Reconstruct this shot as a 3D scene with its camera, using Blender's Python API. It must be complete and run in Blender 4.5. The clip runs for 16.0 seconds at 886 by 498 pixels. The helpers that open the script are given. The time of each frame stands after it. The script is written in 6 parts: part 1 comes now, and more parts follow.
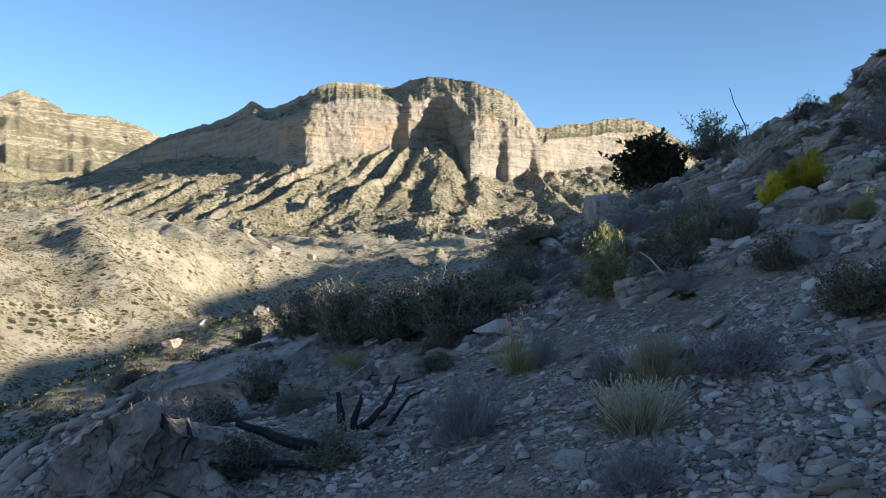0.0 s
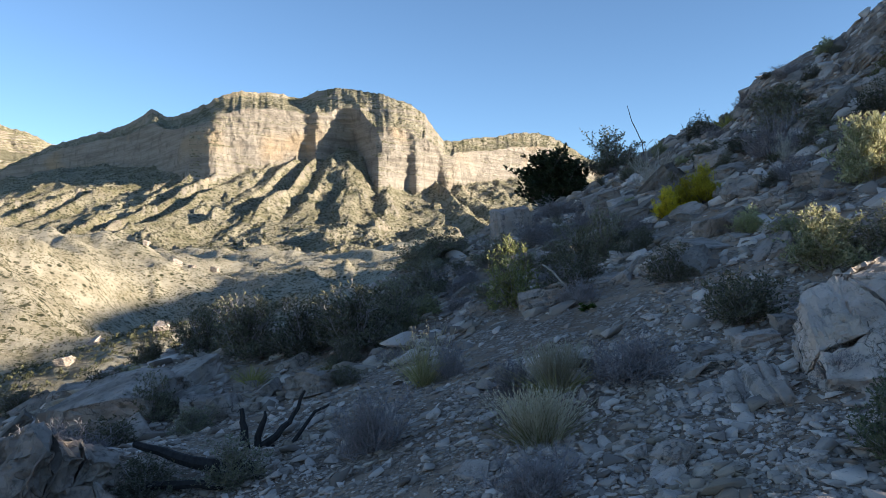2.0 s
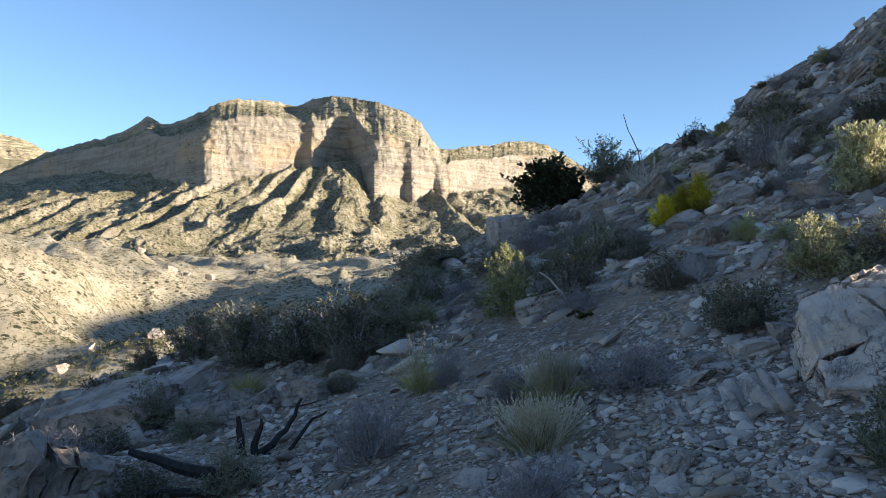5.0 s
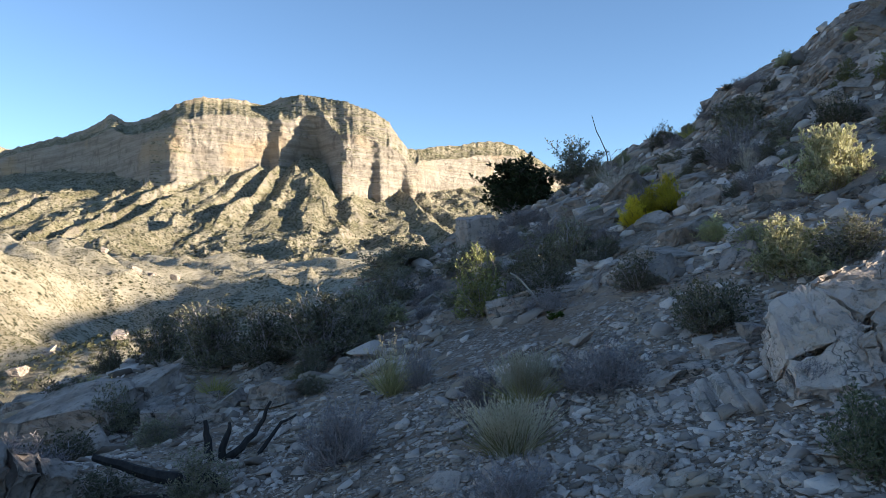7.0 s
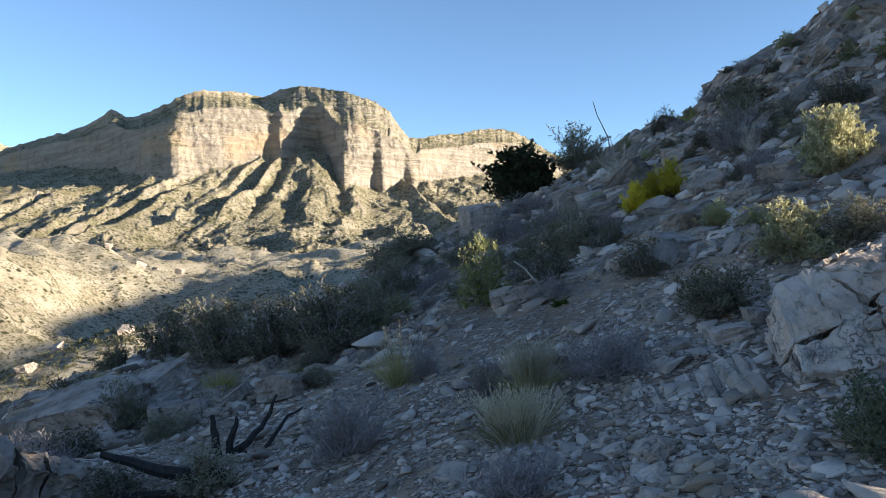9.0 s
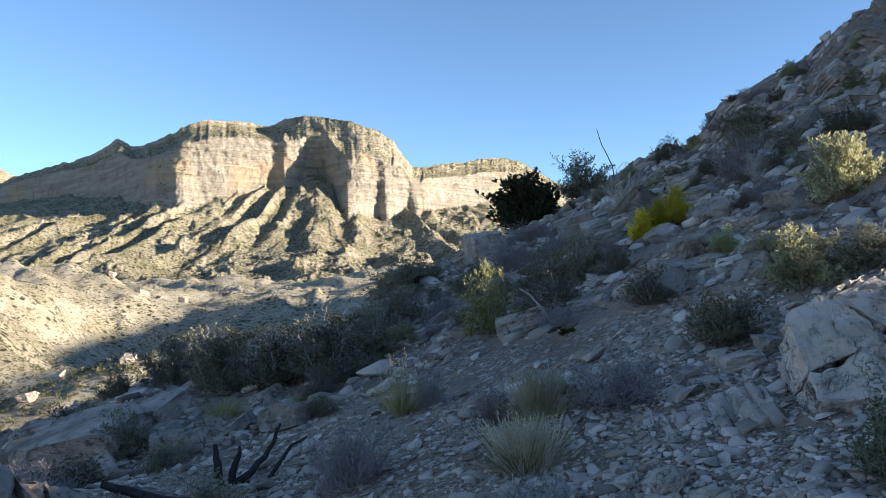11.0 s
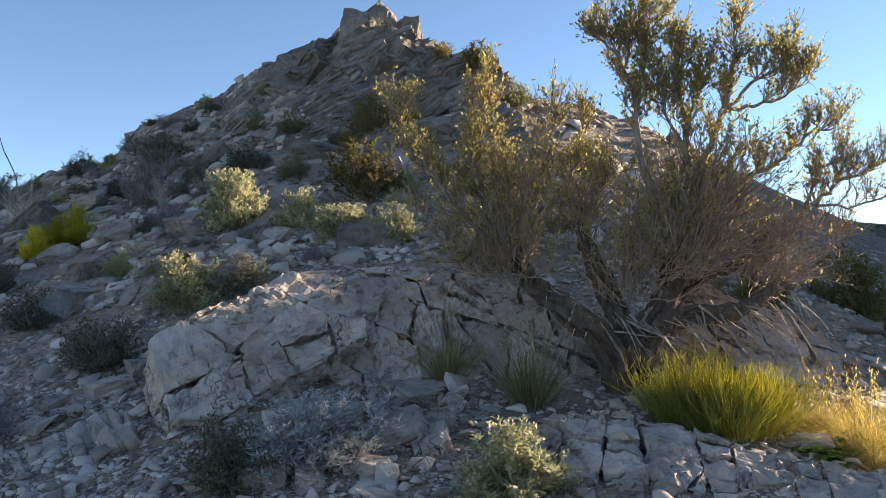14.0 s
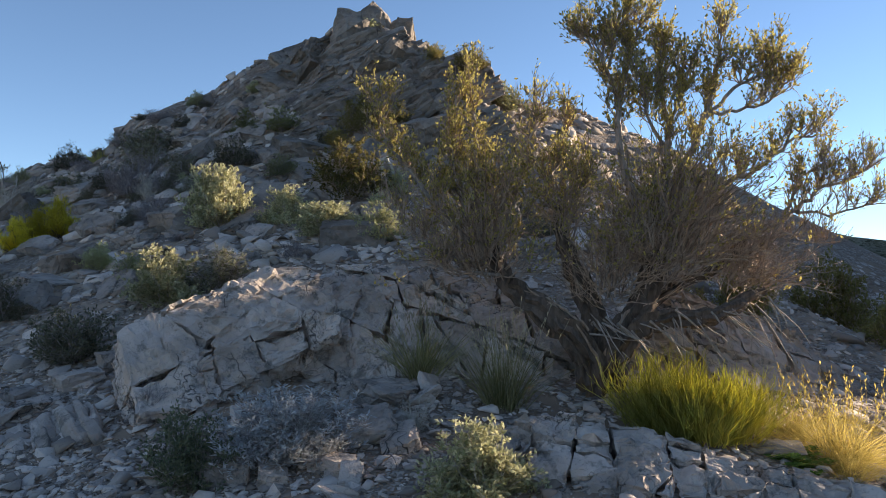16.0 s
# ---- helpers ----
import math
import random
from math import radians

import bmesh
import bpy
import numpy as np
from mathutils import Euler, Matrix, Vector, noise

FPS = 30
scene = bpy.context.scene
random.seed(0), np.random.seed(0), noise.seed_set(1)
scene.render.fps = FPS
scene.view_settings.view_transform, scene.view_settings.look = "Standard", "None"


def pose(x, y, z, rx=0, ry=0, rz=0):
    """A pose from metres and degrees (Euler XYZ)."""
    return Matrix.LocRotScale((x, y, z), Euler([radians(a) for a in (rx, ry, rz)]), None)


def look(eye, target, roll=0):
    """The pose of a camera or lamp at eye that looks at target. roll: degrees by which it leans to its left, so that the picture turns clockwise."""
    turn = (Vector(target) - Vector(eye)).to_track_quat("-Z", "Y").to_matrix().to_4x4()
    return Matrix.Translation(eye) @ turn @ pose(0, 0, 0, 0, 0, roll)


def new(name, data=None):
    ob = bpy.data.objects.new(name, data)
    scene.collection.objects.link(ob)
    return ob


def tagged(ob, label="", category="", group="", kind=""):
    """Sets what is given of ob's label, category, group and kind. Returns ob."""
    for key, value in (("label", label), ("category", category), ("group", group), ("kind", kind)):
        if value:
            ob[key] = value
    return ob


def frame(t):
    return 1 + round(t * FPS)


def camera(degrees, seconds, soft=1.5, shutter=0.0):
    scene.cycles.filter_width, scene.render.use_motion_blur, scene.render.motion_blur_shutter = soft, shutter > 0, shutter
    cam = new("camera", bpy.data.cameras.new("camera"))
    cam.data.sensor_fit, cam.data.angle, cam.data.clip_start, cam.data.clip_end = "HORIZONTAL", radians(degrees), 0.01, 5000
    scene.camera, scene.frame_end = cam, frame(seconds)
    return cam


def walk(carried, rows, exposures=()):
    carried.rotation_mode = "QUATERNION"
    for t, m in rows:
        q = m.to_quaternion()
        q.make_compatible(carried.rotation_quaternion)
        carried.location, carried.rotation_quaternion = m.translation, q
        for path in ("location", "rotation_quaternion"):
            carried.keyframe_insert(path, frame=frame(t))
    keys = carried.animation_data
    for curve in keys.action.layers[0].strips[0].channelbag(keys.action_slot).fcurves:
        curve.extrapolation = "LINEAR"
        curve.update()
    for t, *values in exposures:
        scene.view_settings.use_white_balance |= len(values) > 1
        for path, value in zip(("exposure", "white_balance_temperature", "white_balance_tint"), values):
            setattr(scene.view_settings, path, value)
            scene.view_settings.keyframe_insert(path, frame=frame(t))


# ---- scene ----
cam = camera(58.8, 16.0, soft=0.4)
PATH = [
    (0.0, look((-0.000, 0.000, 1.600), (-0.000, 10.000, 1.600), 0.12)),
    (0.5, look((-0.000, -0.001, 1.601), (0.317, 9.994, 1.642), 0.16)),
    (1.0, look((0.010, -0.025, 1.608), (0.722, 9.949, 1.678), 0.25)),
    (1.5, look((0.017, -0.044, 1.610), (0.907, 9.916, 1.722), 0.21)),
    (2.0, look((0.018, -0.048, 1.611), (1.181, 9.883, 1.766), -0.06)),
    (2.5, look((0.014, -0.063, 1.601), (1.265, 9.857, 1.788), -0.02)),
    (3.0, look((0.018, -0.062, 1.607), (1.247, 9.860, 1.810), -0.06)),
    (3.5, look((0.023, -0.076, 1.608), (1.235, 9.848, 1.825), 0.49)),
    (4.0, look((0.016, -0.055, 1.605), (1.211, 9.870, 1.844), 0.18)),
    (6.5, look((-0.015, -0.013, 1.609), (1.294, 9.897, 1.875), -0.06)),
    (7.0, look((-0.021, 0.018, 1.613), (1.595, 9.883, 1.871), 0.03)),
    (7.5, look((-0.031, 0.028, 1.616), (1.569, 9.897, 1.830), -0.20)),
    (8.0, look((-0.010, 0.033, 1.620), (1.584, 9.904, 1.739), -0.66)),
    (8.5, look((-0.010, 0.022, 1.630), (1.568, 9.897, 1.712), -1.15)),
    (11.0, look((-0.030, 0.092, 1.614), (1.505, 9.962, 2.091), -1.11)),
    (11.2, look((-0.009, 0.064, 1.590), (1.725, 9.898, 2.114), -0.38)),
    (11.3, look((0.000, 0.059, 1.581), (2.491, 9.729, 2.104), -0.14)),
    (11.5, look((0.046, 0.036, 1.589), (3.889, 9.253, 2.115), 0.34)),
    (11.8, look((0.129, -0.030, 1.609), (5.453, 8.414, 2.197), 0.78)),
    (12.0, look((0.168, -0.057, 1.617), (6.056, 8.002, 2.239), 0.87)),
    (12.5, look((0.218, -0.123, 1.630), (7.122, 7.083, 2.279), 0.22)),
    (13.0, look((0.237, -0.162, 1.637), (7.421, 6.765, 2.281), -0.86)),
    (13.5, look((0.242, -0.177, 1.638), (7.696, 6.459, 2.276), -0.92)),
    (14.0, look((0.242, -0.191, 1.638), (7.764, 6.368, 2.264), -0.86)),
    (14.5, look((0.240, -0.195, 1.636), (7.759, 6.368, 2.263), -0.57)),
    (15.0, look((0.239, -0.206, 1.636), (7.727, 6.390, 2.278), -0.46)),
    (15.5, look((0.291, -0.216, 1.619), (7.745, 6.417, 2.287), 0.27)),
    (16.0, look((0.361, -0.230, 1.596), (7.944, 6.253, 2.279), 0.48)),
]
walk(cam, PATH, exposures=[(0.0, 1.48, 6300, 6), (4.0, 1.66, 6550, 7), (8.5, 1.72, 6600, 7), (11.0, 1.76, 6400, 7), (12.5, 2.0, 7300, 10), (16.0, 1.6, 7000, 11)])

# ---- world and sun ----
SUN_AZ, SUN_EL = 114.0, 12.0
world = bpy.data.worlds.new("sky")
scene.world = world
world.use_nodes = True
_nt = world.node_tree
_sky = _nt.nodes.new("ShaderNodeTexSky")
_sky.sky_type = "NISHITA"
_sky.sun_disc = False
_sky.sun_elevation, _sky.sun_rotation = radians(SUN_EL), radians(SUN_AZ)
_sky.altitude, _sky.air_density, _sky.dust_density, _sky.ozone_density = 2200, 0.85, 0.02, 2.4
_bg = _nt.nodes["Background"]
_bg.inputs["Strength"].default_value = 0.085
_nt.links.new(_sky.outputs["Color"], _bg.inputs["Color"])

sun_way = Vector((math.sin(radians(SUN_AZ)) * math.cos(radians(SUN_EL)), math.cos(radians(SUN_AZ)) * math.cos(radians(SUN_EL)), math.sin(radians(SUN_EL))))
sun = new("sun", bpy.data.lights.new("sun", "SUN"))
sun.data.energy, sun.data.angle, sun.data.color = 4.6, radians(0.55), (1.0, 0.88, 0.72)
sun.matrix_world = look(sun_way * 100, (0, 0, 0))


# ---- small tools ----
def mix_node(nt, a, b, fac, mode="MIX"):
    m = nt.nodes.new("ShaderNodeMix")
    m.data_type, m.blend_type = "RGBA", mode
    for sock, v in ((m.inputs[6], a), (m.inputs[7], b), (m.inputs[0], fac)):
        if isinstance(v, (int, float)):
            sock.default_value = v
        elif isinstance(v, tuple):
            sock.default_value = (*v, 1)
        else:
            nt.links.new(v, sock)
    return m.outputs[2]


def ramp(nt, src, lo, hi, a=0.0, b=1.0):
    m = nt.nodes.new("ShaderNodeMapRange")
    m.interpolation_type = "SMOOTHSTEP"
    nt.links.new(src, m.inputs[0])
    for i, v in enumerate((lo, hi, a, b)):
        m.inputs[i + 1].default_value = v
    return m.outputs[0]


def maths(nt, op, a, b=0.0):
    m = nt.nodes.new("ShaderNodeMath")
    m.operation = op
    for i, v in enumerate((a, b)):
        if isinstance(v, (int, float)):
            m.inputs[i].default_value = v
        else:
            nt.links.new(v, m.inputs[i])
    return m.outputs[0]


def coords(nt, scale=(1, 1, 1), turn=(0, 0, 0)):
    g = nt.nodes.new("ShaderNodeNewGeometry")
    m = nt.nodes.new("ShaderNodeMapping")
    nt.links.new(g.outputs["Position"], m.inputs["Vector"])
    m.inputs["Scale"].default_value = scale
    m.inputs["Rotation"].default_value = [radians(a) for a in turn]
    return m.outputs[0]


def noise_tex(nt, vec, scale, detail=6.0, rough=0.55):
    n = nt.nodes.new("ShaderNodeTexNoise")
    nt.links.new(vec, n.inputs["Vector"])
    n.inputs["Scale"].default_value, n.inputs["Detail"].default_value, n.inputs["Roughness"].default_value = scale, detail, rough
    return n.outputs[0]


def cells(nt, vec, scale, feature="F1", out="Distance", rand=1.0):
    n = nt.nodes.new("ShaderNodeTexVoronoi")
    n.feature = feature
    nt.links.new(vec, n.inputs["Vector"])
    n.inputs["Scale"].default_value = scale
    n.inputs["Randomness"].default_value = rand
    return n.outputs[out]


def bump(nt, height, strength, dist, normal=None):
    b = nt.nodes.new("ShaderNodeBump")
    nt.links.new(height, b.inputs["Height"])
    b.inputs["Strength"].default_value, b.inputs["Distance"].default_value = strength, dist
    if normal is not None:
        nt.links.new(normal, b.inputs["Normal"])
    return b.outputs[0]


def blank(name, rough=0.9):
    m = bpy.data.materials.new(name)
    m.use_nodes = True
    p = m.node_tree.nodes["Principled BSDF"]
    p.inputs["Roughness"].default_value = rough
    p.inputs["Specular IOR Level"].default_value = 0.25
    return m, m.node_tree, p


def grid_noise(x, y, seed=0):
    """Smooth value noise, -1..1, on arrays."""
    xi, yi = np.floor(x).astype(np.int64), np.floor(y).astype(np.int64)
    fx, fy = x - xi, y - yi
    fx, fy = fx * fx * fx * (fx * (fx * 6 - 15) + 10), fy * fy * fy * (fy * (fy * 6 - 15) + 10)

    def h(a, b):
        n = (a * 374761393 + b * 668265263 + seed * 974634541) & 0x7FFFFFFF
        n = ((n ^ (n >> 13)) * 1274126177) & 0x7FFFFFFF
        n = n ^ (n >> 16)
        return (n & 0xFFFF) / 32767.5 - 1

    a = h(xi, yi) * (1 - fx) + h(xi + 1, yi) * fx
    b = h(xi, yi + 1) * (1 - fx) + h(xi + 1, yi + 1) * fx
    return a * (1 - fy) + b * fy


def fbm(x, y, seed=0, octaves=5, gain=0.5):
    s, a, t = 0.0, 1.0, 0.0
    for k in range(octaves):
        s = s + a * grid_noise(x * 2 ** k + 17.3 * k, y * 2 ** k - 9.1 * k, seed + k)
        t += a
        a *= gain
    return s / t


def ridged(x, y, seed=0, octaves=4, gain=0.5):
    s, a, t = 0.0, 1.0, 0.0
    for k in range(octaves):
        s = s + a * (1 - 2 * np.abs(grid_noise(x * 2 ** k + 7.7 * k, y * 2 ** k + 3.1 * k, seed + k)))
        t += a
        a *= gain
    return s / t


def step(lo, hi, v):
    t = np.clip((v - lo) / (hi - lo), 0, 1)
    return t * t * (3 - 2 * t)


def sheet(name, X, Y, Z, material, closed=False):
    """A mesh from three grids of coordinates."""
    r, c = X.shape
    co = np.stack([X, Y, Z], -1).reshape(-1, 3)
    i = np.arange(r * c).reshape(r, c)
    if closed:
        i = np.concatenate([i, i[:, :1]], 1)
    q = np.stack([i[:-1, :-1], i[:-1, 1:], i[1:, 1:], i[1:, :-1]], -1).reshape(-1, 4)
    me = bpy.data.meshes.new(name)
    me.vertices.add(len(co))
    me.vertices.foreach_set("co", co.ravel())
    me.loops.add(q.size)
    me.loops.foreach_set("vertex_index", q.ravel().astype(np.int32))
    me.polygons.add(len(q))
    me.polygons.foreach_set("loop_start", np.arange(0, q.size, 4, dtype=np.int32))
    me.polygons.foreach_set("use_smooth", np.ones(len(q), dtype=bool))
    me.update(calc_edges=True)
    me.materials.append(material)
    return new(name, me)


# ---- the lie of the land ----
# distance from the viewer's spot at which the near hillside breaks off, by compass bearing
EDGE_AZ = (-180, -120, -60, -40, -25, -12, -2, 8, 14, 22, 30, 42, 51, 56, 61, 66, 78, 90, 120, 180)
EDGE_R = (9, 8, 8, 10, 13.5, 15.5, 14.5, 20, 26, 27, 23, 21, 18, 15, 12, 10.5, 9.2, 9, 9, 9)
# valley floor and the rise towards the mountain: distance, height
VALLEY_R = (0, 25, 60, 120, 200, 350, 600, 680, 780, 5000)
VALLEY_Z = (-5, -9, -16, -21, -20, -12, 3, 6, -22, -40)

# unseen spur added sunward for its shadow: rise of its crest along its length
SHADE_SPUR_W = (-70, -35, 2.4, 2.8, 3.8, 4.2, 4.7, 5.2, 6, 7, 8.5, 10, 13, 15, 20, 26, 34, 44, 54, 66, 78, 90, 107, 125, 135, 155, 169, 190, 257, 305, 330)
SHADE_SPUR_RISE = (-8, 1.2, 1.0, -0.3, -0.3, 0.9, 1.4, 1.5, 1.6, 1.7, 1.8, 1.9, 2.2, 3.3, 5.0, 5.0, 5.0, 4.5, 3.0, -3.0, 0, 6, 8.3, 11, 12.3, 16.5, 13, 19, 30, 37.5, 40)
# trims of the hillside's crest by compass bearing
CREST_AZ = (22, 24, 26, 27.3, 28.5, 30, 32, 34, 36, 40, 42, 44, 46, 48, 50, 52, 54, 62)
CREST_DZ = (0, -0.15, -0.6, -0.45, 0.0, 0.0, -0.12, -0.3, -0.1, -0.05, 0.05, 0.3, 0.3, -0.05, -0.2, 0.35, 0.3, 0)


def hill(x, y):
    """The near hillside that climbs to the east and north-east."""
    return (-0.041 + 0.1878 * x - 0.0028 * y - 0.01956 * x * x + 0.03315 * x * y + 0.0033 * y * y
            + 0.00062 * x ** 3 + 0.002 * x * x * y - 0.00174 * x * y * y + 0.00003 * y ** 3)


def ground_z(x, y):
    x, y = np.asarray(x, float), np.asarray(y, float)
    r = np.hypot(x, y) + 1e-6
    az = np.degrees(np.arctan2(x, y))
    e = np.interp(az, EDGE_AZ, EDGE_R)
    k = np.minimum(1, e / r)
    near = hill(x * k, y * k) - 0.45 * np.exp(-((x - 10.6) ** 2 + (y - 9.3) ** 2) / 6) - 0.1 * np.exp(-((az - 33) / 5) ** 2) * step(12, 20, r) - 0.5 * np.exp(-((az - 55) / 5) ** 2) * step(9, 15, r) + 0.6 * np.exp(-((x + 2.7) ** 2 + (y - 7.0) ** 2) / 2.2) + 0.5 * np.exp(-((x + 3.8) ** 2 + (y - 11.8) ** 2) / 7)
    near = near + np.interp(az, CREST_AZ, CREST_DZ) * step(0.7, 0.98, r / e)
    over = np.maximum(r - e, 0)
    near = near - 0.62 * over * over / (over + 4.0)
    # rear shoulder of the summit
    along = np.clip(((x - 14.4) * 2.2 - (y - 10.8) * 1.6) / 7.4, 0, 1)
    near = np.maximum(near, 6.4 - 0.2 * along - 0.6 * np.hypot(x - 14.4 - 2.2 * along, y - 10.8 + 1.6 * along))
    s, w = 0.914 * x - 0.407 * y, 0.407 * x + 0.914 * y
    # valley sides with their side ridges and gullies
    valley = np.interp(r, VALLEY_R, VALLEY_Z) + (11 * fbm(x / 120, y / 150, 5) + 8 * ridged((x + 0.6 * y) / 95, (y - 0.4 * x) / 170, 9)) * step(90, 300, r)
    valley = valley + 1.8 * ridged((x + 0.5 * y) / 24, y / 34, 12) * step(30, 90, r) + 0.5 * fbm(x / 6, y / 6, 14, 4) * step(25, 60, r)
    broken = step(140, 260, r) * step(900, 600, r)
    valley = valley + broken * (6.5 * ridged((x + 0.8 * y) / 62, (y - 0.5 * x) / 150, 16, 2) + 3.2 * np.clip(fbm(x / 17, y / 22, 18, 4, 0.6) - 0.15, 0, 1) * 2)
    # the valley's far side climbs towards the west from a wash
    valley = valley + step(90, 150, r) * step(540, 380, r) * (0.16 * np.clip(-72 - x, 0, 110) - 7 * np.exp(-((x + 68) / 26) ** 2))
    # sunny knoll below the edge of the hillside
    valley = valley + 12.5 * np.exp(-((x + 22) / 26) ** 2 - ((y - 100) / 20) ** 2)
    # long unseen spur added sunward to cast shade; its crest climbs to the east
    crest = 22 + 2.2 * np.maximum(w - 5, 0)
    shade_spur = np.interp(w, SHADE_SPUR_W, SHADE_SPUR_RISE) + 0.2126 * crest - 1.1 * np.abs(s - crest) * (1 + 0.15 * np.sin(w * 0.9)) - 60 * step(330, 400, w)
    z = np.maximum(near, valley)
    blend = np.clip(0.5 + (near - valley) / 6, 0, 1)
    z = valley * (1 - blend) + near * blend + 1.5 * blend * (1 - blend)
    z = np.maximum(z, np.where((s > 5) & (w > -70), shade_spur, -99))
    rough = 0.05 * fbm(x / 1.1, y / 1.1, 21, 4) + 0.16 * fbm(x / 4.5, y / 4.5, 31, 3) * step(3, 9, r)
    return z + rough * step(0.5, 3, r)


def gz(x, y):
    return float(ground_z(np.array([x]), np.array([y]))[0])


def spot(az, d):
    """Ground point at a bearing and a level distance from the viewer's spot."""
    x, y = d * math.sin(radians(az)), d * math.cos(radians(az))
    return Vector((x, y, gz(x, y)))


# ---- materials ----
def warped(nt, v, scale, amount):
    n = nt.nodes.new("ShaderNodeTexNoise")
    nt.links.new(v, n.inputs["Vector"])
    n.inputs["Scale"].default_value, n.inputs["Detail"].default_value = scale, 3
    m = nt.nodes.new("ShaderNodeVectorMath")
    m.operation = "MULTIPLY_ADD"
    nt.links.new(n.outputs["Color"], m.inputs[0])
    m.inputs[1].default_value = (amount, amount, amount)
    nt.links.new(v, m.inputs[2])
    return m.outputs[0]


def rock_material(name, light, dark, warm, crack=3.0, soft=1.0):
    m, nt, p = blank(name, 0.9)
    v = coords(nt)
    o = nt.nodes.new("ShaderNodeObjectInfo")
    big = noise_tex(nt, v, 1.6, 5, 0.6)
    mid = noise_tex(nt, v, 7, 6, 0.7)
    fine = noise_tex(nt, v, 45, 5, 0.7)
    c = mix_node(nt, dark, light, ramp(nt, big, 0.34, 0.6))
    c = mix_node(nt, c, warm, ramp(nt, noise_tex(nt, v, 3.1, 5), 0.52, 0.72, 0, 0.5))
    c = mix_node(nt, c, (0.56, 0.50, 0.45), ramp(nt, mid, 0.58, 0.72, 0, 0.4))
    c = mix_node(nt, c, (0.13, 0.118, 0.10), ramp(nt, mid, 0.48, 0.34, 0, 0.75))
    c = mix_node(nt, c, (0.14, 0.125, 0.105), ramp(nt, fine, 0.55, 0.72, 0, 0.45))
    t = nt.nodes.new("ShaderNodeHueSaturation")
    nt.links.new(c, t.inputs["Color"])
    nt.links.new(ramp(nt, o.outputs["Random"], 0, 1, 0.82, 1.12), t.inputs["Value"])
    wv = warped(nt, v, 3.5, 0.7)
    line = cells(nt, wv, crack, "DISTANCE_TO_EDGE")
    line2 = cells(nt, warped(nt, v, 8, 0.3), crack * 3.3, "DISTANCE_TO_EDGE")
    gate = ramp(nt, noise_tex(nt, v, 2.3, 3), 0.50, 0.60)
    c = mix_node(nt, t.outputs[0], (0.05, 0.045, 0.04), maths(nt, "MULTIPLY", ramp(nt, line, 0.0, 0.02, 0.9, 0.0), gate))
    c = mix_node(nt, c, (0.08, 0.07, 0.06), maths(nt, "MULTIPLY", ramp(nt, line2, 0.0, 0.035, 0.6, 0.0), gate))
    nt.links.new(c, p.inputs["Base Color"])
    b = bump(nt, maths(nt, "MULTIPLY", ramp(nt, line, 0.0, 0.05, -1, 0), gate), 0.6 * soft, 0.02)
    b = bump(nt, mid, 0.75, 0.05, b)
    b = bump(nt, fine, 0.6, 0.012, b)
    nt.links.new(b, p.inputs["Normal"])
    return m


